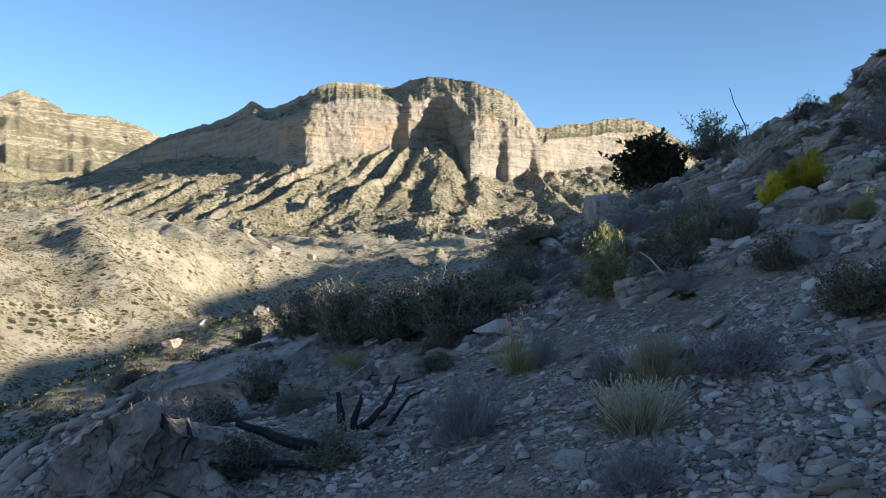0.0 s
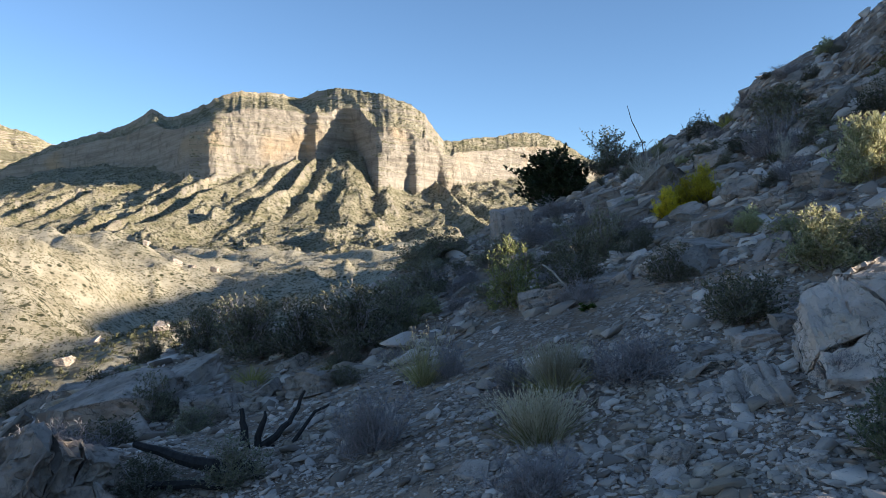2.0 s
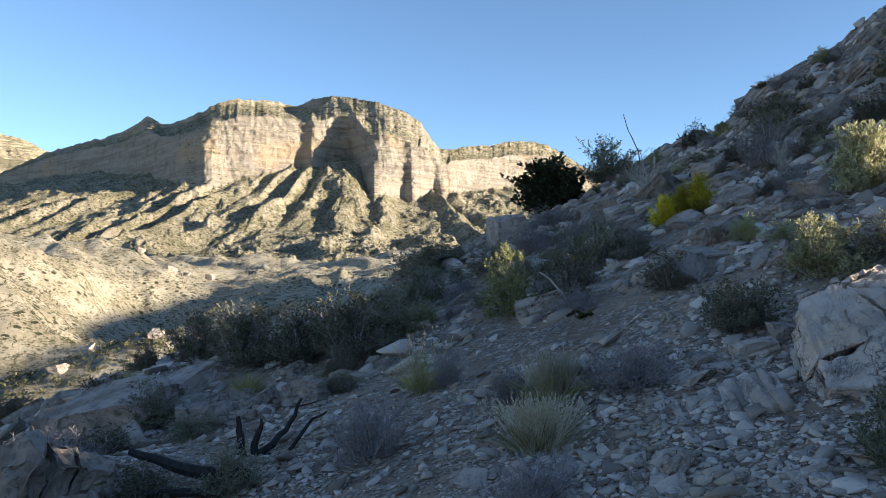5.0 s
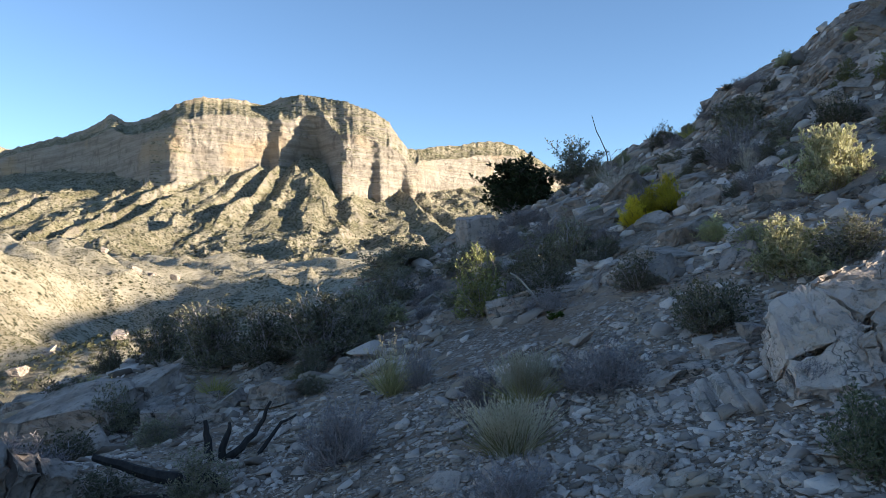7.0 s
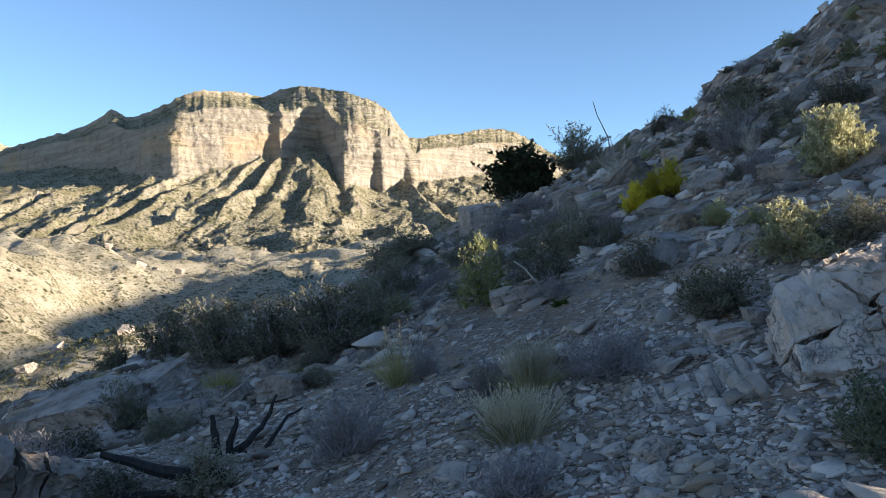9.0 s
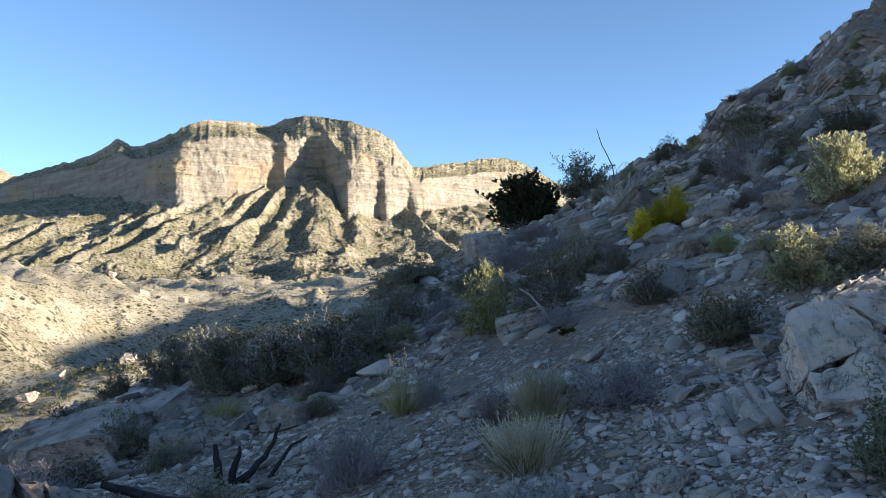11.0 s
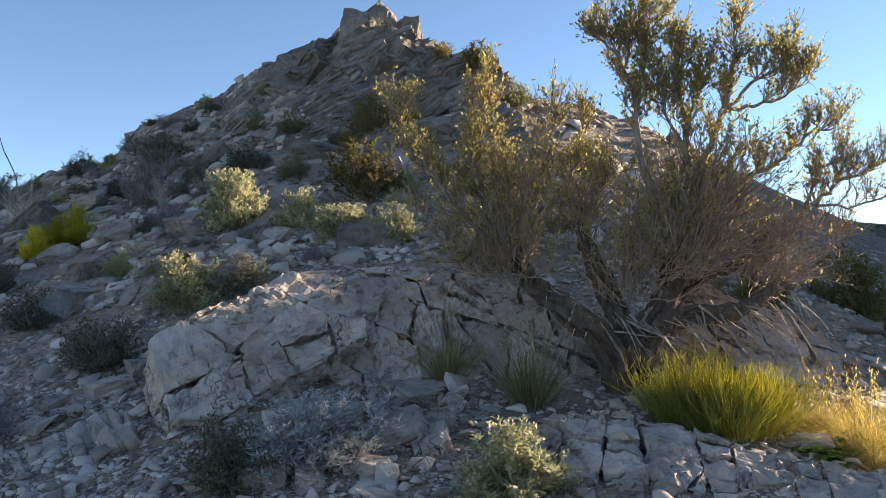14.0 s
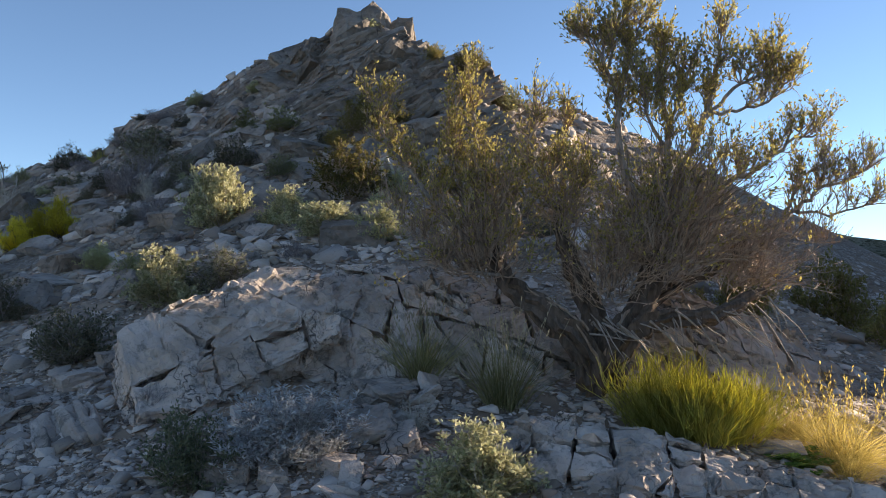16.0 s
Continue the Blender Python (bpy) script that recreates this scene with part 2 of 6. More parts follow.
def ground_material():
    m, nt, p = blank("stony_ground", 0.95)
    v = coords(nt)
    big = noise_tex(nt, v, 0.35, 5)
    mid = noise_tex(nt, v, 2.6, 6, 0.6)
    c = mix_node(nt, (0.22, 0.152, 0.105), (0.40, 0.285, 0.20), ramp(nt, big, 0.35, 0.65))
    st = cells(nt, v, 26, "F1", "Color")
    ed = cells(nt, v, 26, "DISTANCE_TO_EDGE")
    st2 = cells(nt, v, 9, "F1", "Color")
    ed2 = cells(nt, v, 9, "DISTANCE_TO_EDGE")
    sep = nt.nodes.new("ShaderNodeSeparateColor")
    nt.links.new(st, sep.inputs[0])
    sep2 = nt.nodes.new("ShaderNodeSeparateColor")
    nt.links.new(st2, sep2.inputs[0])
    stone = mix_node(nt, (0.13, 0.102, 0.082), (0.54, 0.45, 0.385), sep.outputs[0])
    stone2 = mix_node(nt, (0.27, 0.22, 0.183), (0.57, 0.48, 0.41), sep2.outputs[0])
    mask = maths(nt, "MULTIPLY", ramp(nt, ed, 0.04, 0.14), ramp(nt, mid, 0.40, 0.56))
    c = mix_node(nt, c, stone, mask)
    mask2 = maths(nt, "MULTIPLY", maths(nt, "MULTIPLY", ramp(nt, ed2, 0.05, 0.12), ramp(nt, sep2.outputs[1], 0.55, 0.6)), ramp(nt, noise_tex(nt, v, 0.9, 3), 0.4, 0.55))
    c = mix_node(nt, c, stone2, mask2)
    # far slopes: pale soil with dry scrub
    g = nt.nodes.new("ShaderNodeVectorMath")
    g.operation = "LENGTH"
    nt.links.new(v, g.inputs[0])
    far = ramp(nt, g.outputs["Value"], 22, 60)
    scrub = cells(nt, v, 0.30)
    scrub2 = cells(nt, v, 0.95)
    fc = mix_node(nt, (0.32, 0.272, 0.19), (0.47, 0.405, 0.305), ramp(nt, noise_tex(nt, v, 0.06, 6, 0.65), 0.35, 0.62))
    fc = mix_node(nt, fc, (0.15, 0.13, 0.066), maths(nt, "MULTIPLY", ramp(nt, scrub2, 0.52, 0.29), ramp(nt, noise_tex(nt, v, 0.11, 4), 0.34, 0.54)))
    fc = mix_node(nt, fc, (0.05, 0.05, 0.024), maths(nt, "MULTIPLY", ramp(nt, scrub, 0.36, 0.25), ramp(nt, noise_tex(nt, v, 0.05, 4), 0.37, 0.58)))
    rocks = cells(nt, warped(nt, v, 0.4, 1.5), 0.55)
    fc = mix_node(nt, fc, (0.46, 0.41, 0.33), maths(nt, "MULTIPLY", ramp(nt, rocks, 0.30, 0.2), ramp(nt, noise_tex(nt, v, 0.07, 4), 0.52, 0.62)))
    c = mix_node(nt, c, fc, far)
    nt.links.new(c, p.inputs["Base Color"])
    b = bump(nt, mid, 0.6, 0.05)
    b = bump(nt, maths(nt, "MULTIPLY", noise_tex(nt, v, 0.5, 6, 0.7), far), 0.9, 0.9, b)
    b = bump(nt, mask, 1.0, 0.03, b)
    b = bump(nt, mask2, 0.8, 0.04, b)
    nt.links.new(b, p.inputs["Normal"])
    return m


def mountain_material(name, lo, hi, scrub):
    """Banded limestone on the steep faces, pale scree dotted with scrub on what is less steep than lo..hi."""
    m, nt, p = blank(name, 0.95)
    v = coords(nt)
    g = nt.nodes.new("ShaderNodeNewGeometry")
    s = nt.nodes.new("ShaderNodeSeparateXYZ")
    nt.links.new(g.outputs["True Normal"], s.inputs[0])
    big = noise_tex(nt, v, 0.012, 6, 0.6)
    strata = noise_tex(nt, coords(nt, (0.006, 0.006, 0.13), (5, 3, 0)), 1.0, 7, 0.75)
    streak = noise_tex(nt, coords(nt, (0.11, 0.11, 0.014)), 1.0, 6, 0.65)
    c = mix_node(nt, (0.27, 0.228, 0.188), (0.425, 0.365, 0.305), ramp(nt, strata, 0.36, 0.62))
    c = mix_node(nt, c, (0.207, 0.177, 0.146), ramp(nt, noise_tex(nt, v, 0.035, 7, 0.75), 0.50, 0.66, 0, 0.75))
    c = mix_node(nt, c, (0.488, 0.336, 0.195), ramp(nt, noise_tex(nt, v, 0.0075, 3), 0.54, 0.70, 0, 0.55))
    c = mix_node(nt, c, (0.183, 0.156, 0.128), ramp(nt, streak, 0.55, 0.72, 0, 0.7))
    slope = mix_node(nt, (0.30, 0.255, 0.175), (0.46, 0.395, 0.285), ramp(nt, big, 0.35, 0.65))
    slope = mix_node(nt, slope, (0.50, 0.44, 0.345), ramp(nt, noise_tex(nt, v, 0.16, 6, 0.8), 0.56, 0.68, 0, 0.8))
    slope = mix_node(nt, slope, (0.183, 0.165, 0.085), ramp(nt, noise_tex(nt, v, 0.05, 6, 0.75), 0.44, 0.62, 0, 0.8))
    dots = cells(nt, v, 0.17)
    dots2 = cells(nt, v, 0.36)
    slope = mix_node(nt, slope, (0.067, 0.067, 0.034), maths(nt, "MULTIPLY", ramp(nt, dots, 0.40, 0.30), ramp(nt, noise_tex(nt, v, 0.02, 4), 0.32, 0.52)))
    slope = mix_node(nt, slope, (0.085, 0.081, 0.043), maths(nt, "MULTIPLY", ramp(nt, dots2, 0.40, 0.26), 0.85))
    slope = mix_node(nt, slope, (0.13, 0.115, 0.066), ramp(nt, noise_tex(nt, v, 0.03, 7, 0.8), 0.36, 0.62, 0.2 * scrub, scrub))
    c = mix_node(nt, c, slope, ramp(nt, s.outputs[2], lo, hi))
    nt.links.new(c, p.inputs["Base Color"])
    b = bump(nt, strata, 0.6, 4.0)
    b = bump(nt, noise_tex(nt, v, 0.11, 9, 0.75), 1.0, 7.0, b)
    nt.links.new(b, p.inputs["Normal"])
    return m


limestone = rock_material("grey_limestone", (0.60, 0.50, 0.43), (0.38, 0.312, 0.262), (0.54, 0.41, 0.30))
# darker copies of the limestone; shade is put into their colour
limestone_mid = rock_material("half_shade_limestone", (0.45, 0.37, 0.315), (0.26, 0.212, 0.176), (0.39, 0.29, 0.205), 2.0)
limestone_dark = rock_material("deep_shade_limestone", (0.29, 0.24, 0.20), (0.155, 0.128, 0.105), (0.26, 0.195, 0.14), 1.2)
stony_ground = ground_material()
mountain_rock = mountain_material("limestone_mountain", 0.40, 0.60, 0.08)
mountain_scrub = mountain_material("scrubby_mountain", -0.05, 0.16, 0.65)

# ---- ground, one sheet to the horizon ----
_az = np.radians(np.concatenate([np.arange(-42, 88, 0.2), np.arange(88, 132, 0.5), np.arange(132, 318, 2.0)]))
_r = np.concatenate([np.geomspace(0.02, 0.3, 6), np.geomspace(0.32, 40, 300), np.geomspace(40.8, 900, 190), np.geomspace(960, 4800, 14)])
_A, _R = np.meshgrid(_az, _r)
_X, _Y = _R * np.sin(_A), _R * np.cos(_A)
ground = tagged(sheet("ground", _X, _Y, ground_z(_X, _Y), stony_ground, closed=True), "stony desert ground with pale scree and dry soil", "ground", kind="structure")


# ---- mountains ----
def soften(v, width):
    n = max(1, int(width * 2.5))
    k = np.exp(-(np.arange(-n, n + 1) / max(width, 0.3)) ** 2)
    return np.convolve(np.pad(v, n, mode="edge"), k / k.sum(), "valid")


def massif(name, az0, az1, daz, base_r, base_el, top_el, foot_r, foot_z, deep, seed, gullies=16.0, relief=30.0, bench=True, material=None):
    """A cliff-banded mountain: gullied talus, cliff, bench, cap cliff, plateau."""
    az = np.arange(az0, az1, daz)
    rc = soften(np.interp(az, *base_r), 0.22 / daz)
    rs = soften(np.interp(az, (-44, -22, -11, 0, 24), (1700, 1600, 1480, 1450, 1600)), 2.2 / daz) if bench else soften(rc, 2.2 / daz)
    zs = rs * np.tan(np.radians(soften(np.interp(az, *base_el), 0.4 / daz))) + 1.6
    te = np.interp(az, *top_el)

    def talus(A, R):
        U = np.maximum((R - foot_r) / (rs - foot_r), 0)
        rise = np.interp(U, (0, 0.3, 0.5, 0.68, 0.84, 1.0, 1.3, 2.5), (0, 0.10, 0.20, 0.37, 0.63, 1.0, 1.45, 2.6))
        z = foot_z + (zs - foot_z) * rise
        across = np.radians(A) * 1400
        down = np.clip(rs - R, 0, 520)
        # gullies fan out below the head of the talus
        held = np.clip(across, -380, 260)
        fan = (held + 0.16 * down) / (1 + 0.0030 * down) + (across - held)
        q = fan + 9 * fbm(across / 90, R / 110, seed + 2, 3)
        rib = 1 - np.abs(2 * (np.mod(q / 40 + 0.45 * fbm(q / 70, R / 900, seed + 8, 2), 1)) - 0.9)
        tall = 1.7 * np.clip(0.45 + 1.2 * fbm(q / 50, R / 210, seed + 61, 3), 0, 1)
        g = 1.5 * np.clip(rib, 0, 1) ** 1.3 * tall + 0.32 * ridged(q / 19, R / 260, seed + 12, 2) + 0.2 * fbm(q / 11, R / 40, seed + 15, 4, 0.6)
        h = fbm(across / 130, R / 150, seed + 19, 4)
        k = step(0.22, 0.62, U) * (1 - 0.75 * step(0.93, 1.06, U))
        knobs = np.clip(fbm(across / 26, R / 40, seed + 52, 4, 0.6) - 0.12, 0, 1) * step(0.2, 0.4, U)
        return z + k * gullies * (g + 0.35 * h) + 14 * knobs + 9 * h * step(0.0, 0.2, U) + 1.6 * fbm(across / 9, R / 11, seed + 23, 3)
    u1 = np.linspace(0, 1, 210, endpoint=False) ** 0.8
    A1, U1 = np.meshgrid(az, u1)
    R1 = foot_r + (rc - foot_r) * U1
    Z1 = talus(A1, R1)
    zb = talus(az[None, :], rc[None, :])[0]
    rw = soften(rc, 2.6 / daz)
    jag = 0.16 * fbm(az * 2.3, az * 0, seed + 3, 5, 0.65) * step(0.5, 3, te - 4)
    top_r = rw + deep * (0.5 + 0.5 * (1 - step(-4.5, -1.0, az)) if bench else 1.0)
    zt = top_r * np.tan(np.radians(te + jag)) + 1.6
    u2 = np.linspace(0, 1, 150, endpoint=False)
    A2, U2 = np.meshgrid(az, u2)
    across2 = np.radians(A2) * 1400
    wob = 0.05 * fbm(across2 / 210, across2 * 0, seed + 29, 3)
    if bench:
        knots = (0, 0.04, 0.52, 0.72, 0.9, 1.0)
        wall = np.interp(U2, knots, (0, 0.02, 0.10, 0.30, 0.42, 0.5))
        shelf = np.interp(U2, knots, (0, 0.02, 0.14, 0.68, 0.95, 1.0))
        fu = wall + (shelf - wall) * (1 - step(-4.5, -1.0, A2))
        fz = np.interp(U2, knots, (0, 0.03, 0.64, 0.79, 0.93, 1.0)) + wob * np.sin(np.pi * U2)
    else:
        knots = (0, 0.3, 0.45, 0.6, 0.9, 1.0)
        fu = np.interp(U2, knots, (0, 0.34, 0.42, 0.66, 0.76, 1.0))
        fz = np.interp(U2, knots, (0, 0.26, 0.48, 0.66, 0.96, 1.0)) + 2.6 * wob * np.sin(np.pi * U2)
    R2 = rw + deep * fu + (rc - rw) * np.clip(1 - 1.35 * fz, 0, 1)
    Z2 = zb + (zt - zb) * fz
    face = np.clip(np.sin(np.pi * np.clip(U2 * 0.9 + 0.07, 0, 1)), 0, 1) ** 0.5
    flute = 0.4 + 0.9 * np.clip(0.5 + fbm(across2 / 120, Z2 / 90, seed + 47, 2), 0, 1) + 0.6 * step(0.6, 0.75, U2)
    butt = fbm((across2 + 0.5 * Z2) / 90, Z2 / 130, seed + 31, 4, 0.5) * relief * 0.75 + flute * ridged((across2 + 0.2 * Z2) / 24, Z2 / 90, seed + 37, 4, 0.6) * relief * 0.17
    butt = butt + 0.16 * relief * fbm(Z2 / 7 + 0.012 * across2, across2 / 160, seed + 41, 4, 0.6) + 0.10 * relief * fbm(across2 / 7, Z2 / 9, seed + 43, 3)
    R2 = R2 - face * butt
    A3, U3 = np.meshgrid(az, np.linspace(0, 1, 16))
    R3 = R2[-1:] + U3 * 500
    Z3 = zt - 0.28 * (R3 - R2[-1:]) - 30 * U3
    A = np.radians(np.concatenate([A1, A2, A3]))
    R = np.concatenate([R1, R2, R3])
    Z = np.concatenate([Z1, Z2, Z3])
    return sheet(name, R * np.sin(A), R * np.cos(A), Z, material or mountain_rock)


mountain = tagged(massif(
    "mountain", -44, 24, 0.07,
    ((-44, -24, -19, -14, -12.5, -11.2, -10, -6, -3.2, -2.4, -0.8, 0.2, 1.9, 4.2, 4.8, 6.4, 7, 9, 13, 20, 24), (2450, 2420, 2130, 1700, 1540, 1420, 1400, 1440, 1470, 1440, 1490, 1500, 1340, 1400, 1370, 1440, 1410, 1500, 1590, 1720, 1800)),
    ((-44, -30, -24, -20, -15, -11.0, -8, -4, -1.4, -0.4, 1, 2, 5, 8, 12, 18, 24), (2.6, 2.9, 3.4, 4.4, 5.2, 6.4, 6.9, 6.8, 7.2, 7.8, 7.2, 6.3, 6.0, 5.7, 5.6, 5.2, 4.8)),
    ((-44, -30, -26, -23.5, -21, -19.7, -16, -14.6, -13.7, -12.9, -12, -10.6, -8.7, -7.5, -5.2, -3.6, -2.6, -1, 1.6, 3.1, 4.4, 5.4, 6.0, 6.7, 7.4, 8.8, 10.5, 12.8, 14.5, 15.8, 17.2, 24),
     (3.0, 3.3, 4.0, 5.4, 6.9, 7.6, 8.9, 9.6, 10.3, 9.9, 10.0, 10.6, 11.7, 11.9, 11.8, 11.5, 12.1, 12.4, 12.1, 11.7, 11.2, 10.5, 9.6, 8.7, 8.7, 8.9, 9.0, 9.3, 9.0, 8.2, 7.2, 5.0)),
    520, -16, 150, 3, 8.0, 22.0), "pale limestone mountain with banded cliffs and scrubby talus", "mountain", kind="structure")
mountain_far = tagged(massif(
    "mountain_far", -44, -16, 0.1,
    ((-44, -30, -24, -16), (2850, 2900, 2950, 3050)),
    ((-44, -30, -25, -20, -16), (4.0, 4.6, 4.4, 4.2, 4.0)),
    ((-44, -31, -29.4, -28.3, -26.5, -25.6, -23, -21.5, -19.7, -16), (8, 8.7, 9.2, 9.9, 9.3, 8.6, 8.6, 8.2, 7.4, 6.5)),
    1700, 10, 620, 50, 30, 60, False, mountain_scrub), "distant limestone ridge with scattered scrub", "mountain", kind="structure")
ridge_far = tagged(massif(
    "ridge_far", 62, 108, 0.2,
    ((62, 108), (620, 620)), ((62, 108), (2.0, 2.0)),
    ((62, 70, 75, 77, 79, 82, 90, 108), (4.0, 5.2, 4.9, 4.3, 4.0, 4.4, 5.2, 6.0)),
    300, -10, 160, 90, 8, 16, False, mountain_scrub), "shaded distant ridge dotted with scrub", "mountain", kind="structure")


# ---- tools for things ----
def part(name, me, material, parent, label=""):
    """One mesh object under a thing or a part."""
    if isinstance(me, bmesh.types.BMesh):
        data = bpy.data.meshes.new(name)
        me.to_mesh(data)
        me.free()
        me = data
    if not me.materials:
        me.materials.append(material)
    ob = new(name, me)
    ob.parent = parent
    if label:
        ob["label"] = label
    return ob


def jitter_hull(rng, sx, sy, sz, n=16, box=0.55, bevel=0.0):
    """An angular stone: the hull of scattered points, base at z = 0 minus a little."""
    bm = bmesh.new()
    for _ in range(n):
        v = Vector((rng.uniform(-1, 1), rng.uniform(-1, 1), rng.uniform(-1, 1)))
        k = max(abs(v.x), abs(v.y), abs(v.z))
        v = v / k * box + v.normalized() * (1 - box)
        bm.verts.new((v.x * sx / 2, v.y * sy / 2, v.z * sz / 2))
    res = bmesh.ops.convex_hull(bm, input=bm.verts)
    junk = list({g for g in res["geom_interior"] + res["geom_unused"] if isinstance(g, bmesh.types.BMVert)})
    if junk:
        bmesh.ops.delete(bm, geom=junk, context="VERTS")
    bmesh.ops.dissolve_limit(bm, angle_limit=radians(9), verts=bm.verts, edges=bm.edges)
    if bevel:
        bmesh.ops.bevel(bm, geom=bm.edges[:], offset=bevel, segments=1, affect="EDGES", clamp_overlap=True)
    return bm


def worn(bm, cuts, amount, scale, seed):
    """Breaks up the flats of a boulder with fine steps."""
    bmesh.ops.triangulate(bm, faces=bm.faces[:])
    for _ in range(cuts):
        bmesh.ops.subdivide_edges(bm, edges=bm.edges[:], cuts=1, use_grid_fill=True)
    off = Vector((seed * 3.1, seed * 1.7, seed * 0.9))
    bm.normal_update()
    moved = [(v, v.co + v.normal * amount * (noise.fractal(v.co * scale + off, 0.8, 2.1, 4) + 0.6 * (noise.cell(v.co * scale * 1.3 + off) - 0.5))) for v in bm.verts]
    for v, co in moved:
        v.co = co
    return bm


def finish(bm, name):
    me = bpy.data.meshes.new(name)
    bm.to_mesh(me)
    bm.free()
    return me


def rock_form(name, size, seed, n=24, cuts=9, bed=(0.35, 0.35, 0.14), groove=(0.03, 0.10), ledge_step=0.02, rough=0.03, square=7.0, material=None):
    """A weathered block: a squared lump cut by planes, split along joints and beds, each piece standing a little proud or back."""
    rs = np.random.RandomState(seed)
    t = np.linspace(-1, 1, n + 1)
    g, h = np.meshgrid(t, t)
    one = np.ones_like(g)
    faces, Q, base = [], [], 0
    idx = np.arange((n + 1) ** 2).reshape(n + 1, n + 1)
    for axis in range(3):
        for sgn in (-1, 1):
            c = [None] * 3
            c[axis], c[(axis + 1) % 3], c[(axis + 2) % 3] = one * sgn, g, h
            Q.append(np.stack(c, -1).reshape(-1, 3))
            q = np.stack([idx[:-1, :-1], idx[:-1, 1:], idx[1:, 1:], idx[1:, :-1]], -1).reshape(-1, 4) + base
            faces.append(q if sgn > 0 else q[:, ::-1])
            base += (n + 1) ** 2
    Q = np.concatenate(Q)
    F = np.concatenate(faces)
    key = np.round(Q * 1e5).astype(np.int64)
    _, first, inv = np.unique(key, axis=0, return_index=True, return_inverse=True)
    Q, F = Q[first], inv.reshape(-1)[F]
    p = Q / (np.sum(np.abs(Q) ** square, 1) ** (1 / square))[:, None]
    for _ in range(cuts):
        d = rs.normal(size=3)
        d /= np.linalg.norm(d)
        lim = np.max(p @ d) * rs.uniform(0.70, 0.95)
        p = p - np.maximum(p @ d - lim, 0)[:, None] * d
    out = np.sign(p) * np.abs(p) ** 3
    out /= np.linalg.norm(out, axis=1)[:, None] + 1e-9
    half = np.array(size) / 2
    p = p * half
    b = np.array(bed)
    m = np.maximum(np.ceil(np.array(size) / b).astype(int) + 1, 2)
    seeds = np.stack(np.meshgrid(*[np.arange(k) for k in m], indexing="ij"), -1).reshape(-1, 3) - (m - 1) / 2
    seeds[:, 0] += 0.5 * (np.arange(len(seeds)) // m[2] % 2)
    seeds = seeds + rs.uniform(-0.2, 0.2, seeds.shape)
    pw = p / b + 0.18 * np.stack([fbm(p[:, 1] / b[1] * 1.3, p[:, 2] / b[2] * 0.6, seed + k, 3) for k in (1, 2, 3)], -1)
    d2 = ((pw ** 2).sum(1)[:, None] - 2 * pw @ seeds.T + (seeds ** 2).sum(1)[None])
    part2 = np.argpartition(d2, 1, axis=1)[:, :2]
    dd = np.sqrt(np.maximum(np.take_along_axis(d2, part2, 1), 0))
    swap = dd[:, 0] > dd[:, 1]
    near = np.where(swap, part2[:, 1], part2[:, 0])
    gap = np.abs(dd[:, 1] - dd[:, 0])
    lift = rs.uniform(-1, 1, len(seeds))[near]
    deep = (0.3 + rs.uniform(0, 1, len(seeds)))[near]
    k = 2.2 / max(size)
    n1 = fbm(p[:, 0] * 3.1 + p[:, 2] * 1.7, p[:, 1] * 3.1 - p[:, 2] * 2.3, seed + 7, 5, 0.55)
    n2 = ridged(p[:, 0] * 9 + p[:, 2] * 4, p[:, 1] * 9 - p[:, 2] * 6, seed + 9, 3)
    disp = ledge_step * lift - groove[0] * deep * np.exp(-(gap / groove[1]) ** 2) + rough * n1 + 0.28 * rough * n2
    p = p + out * disp[:, None]
    me = bpy.data.meshes.new(name)
    me.vertices.add(len(p))
    me.vertices.foreach_set("co", p.ravel())
    me.loops.add(F.size)
    me.loops.foreach_set("vertex_index", F.ravel().astype(np.int32))
    me.polygons.add(len(F))
    me.polygons.foreach_set("loop_start", np.arange(0, F.size, 4, dtype=np.int32))
    me.update(calc_edges=True)
    if material:
        me.materials.append(material)
    return me


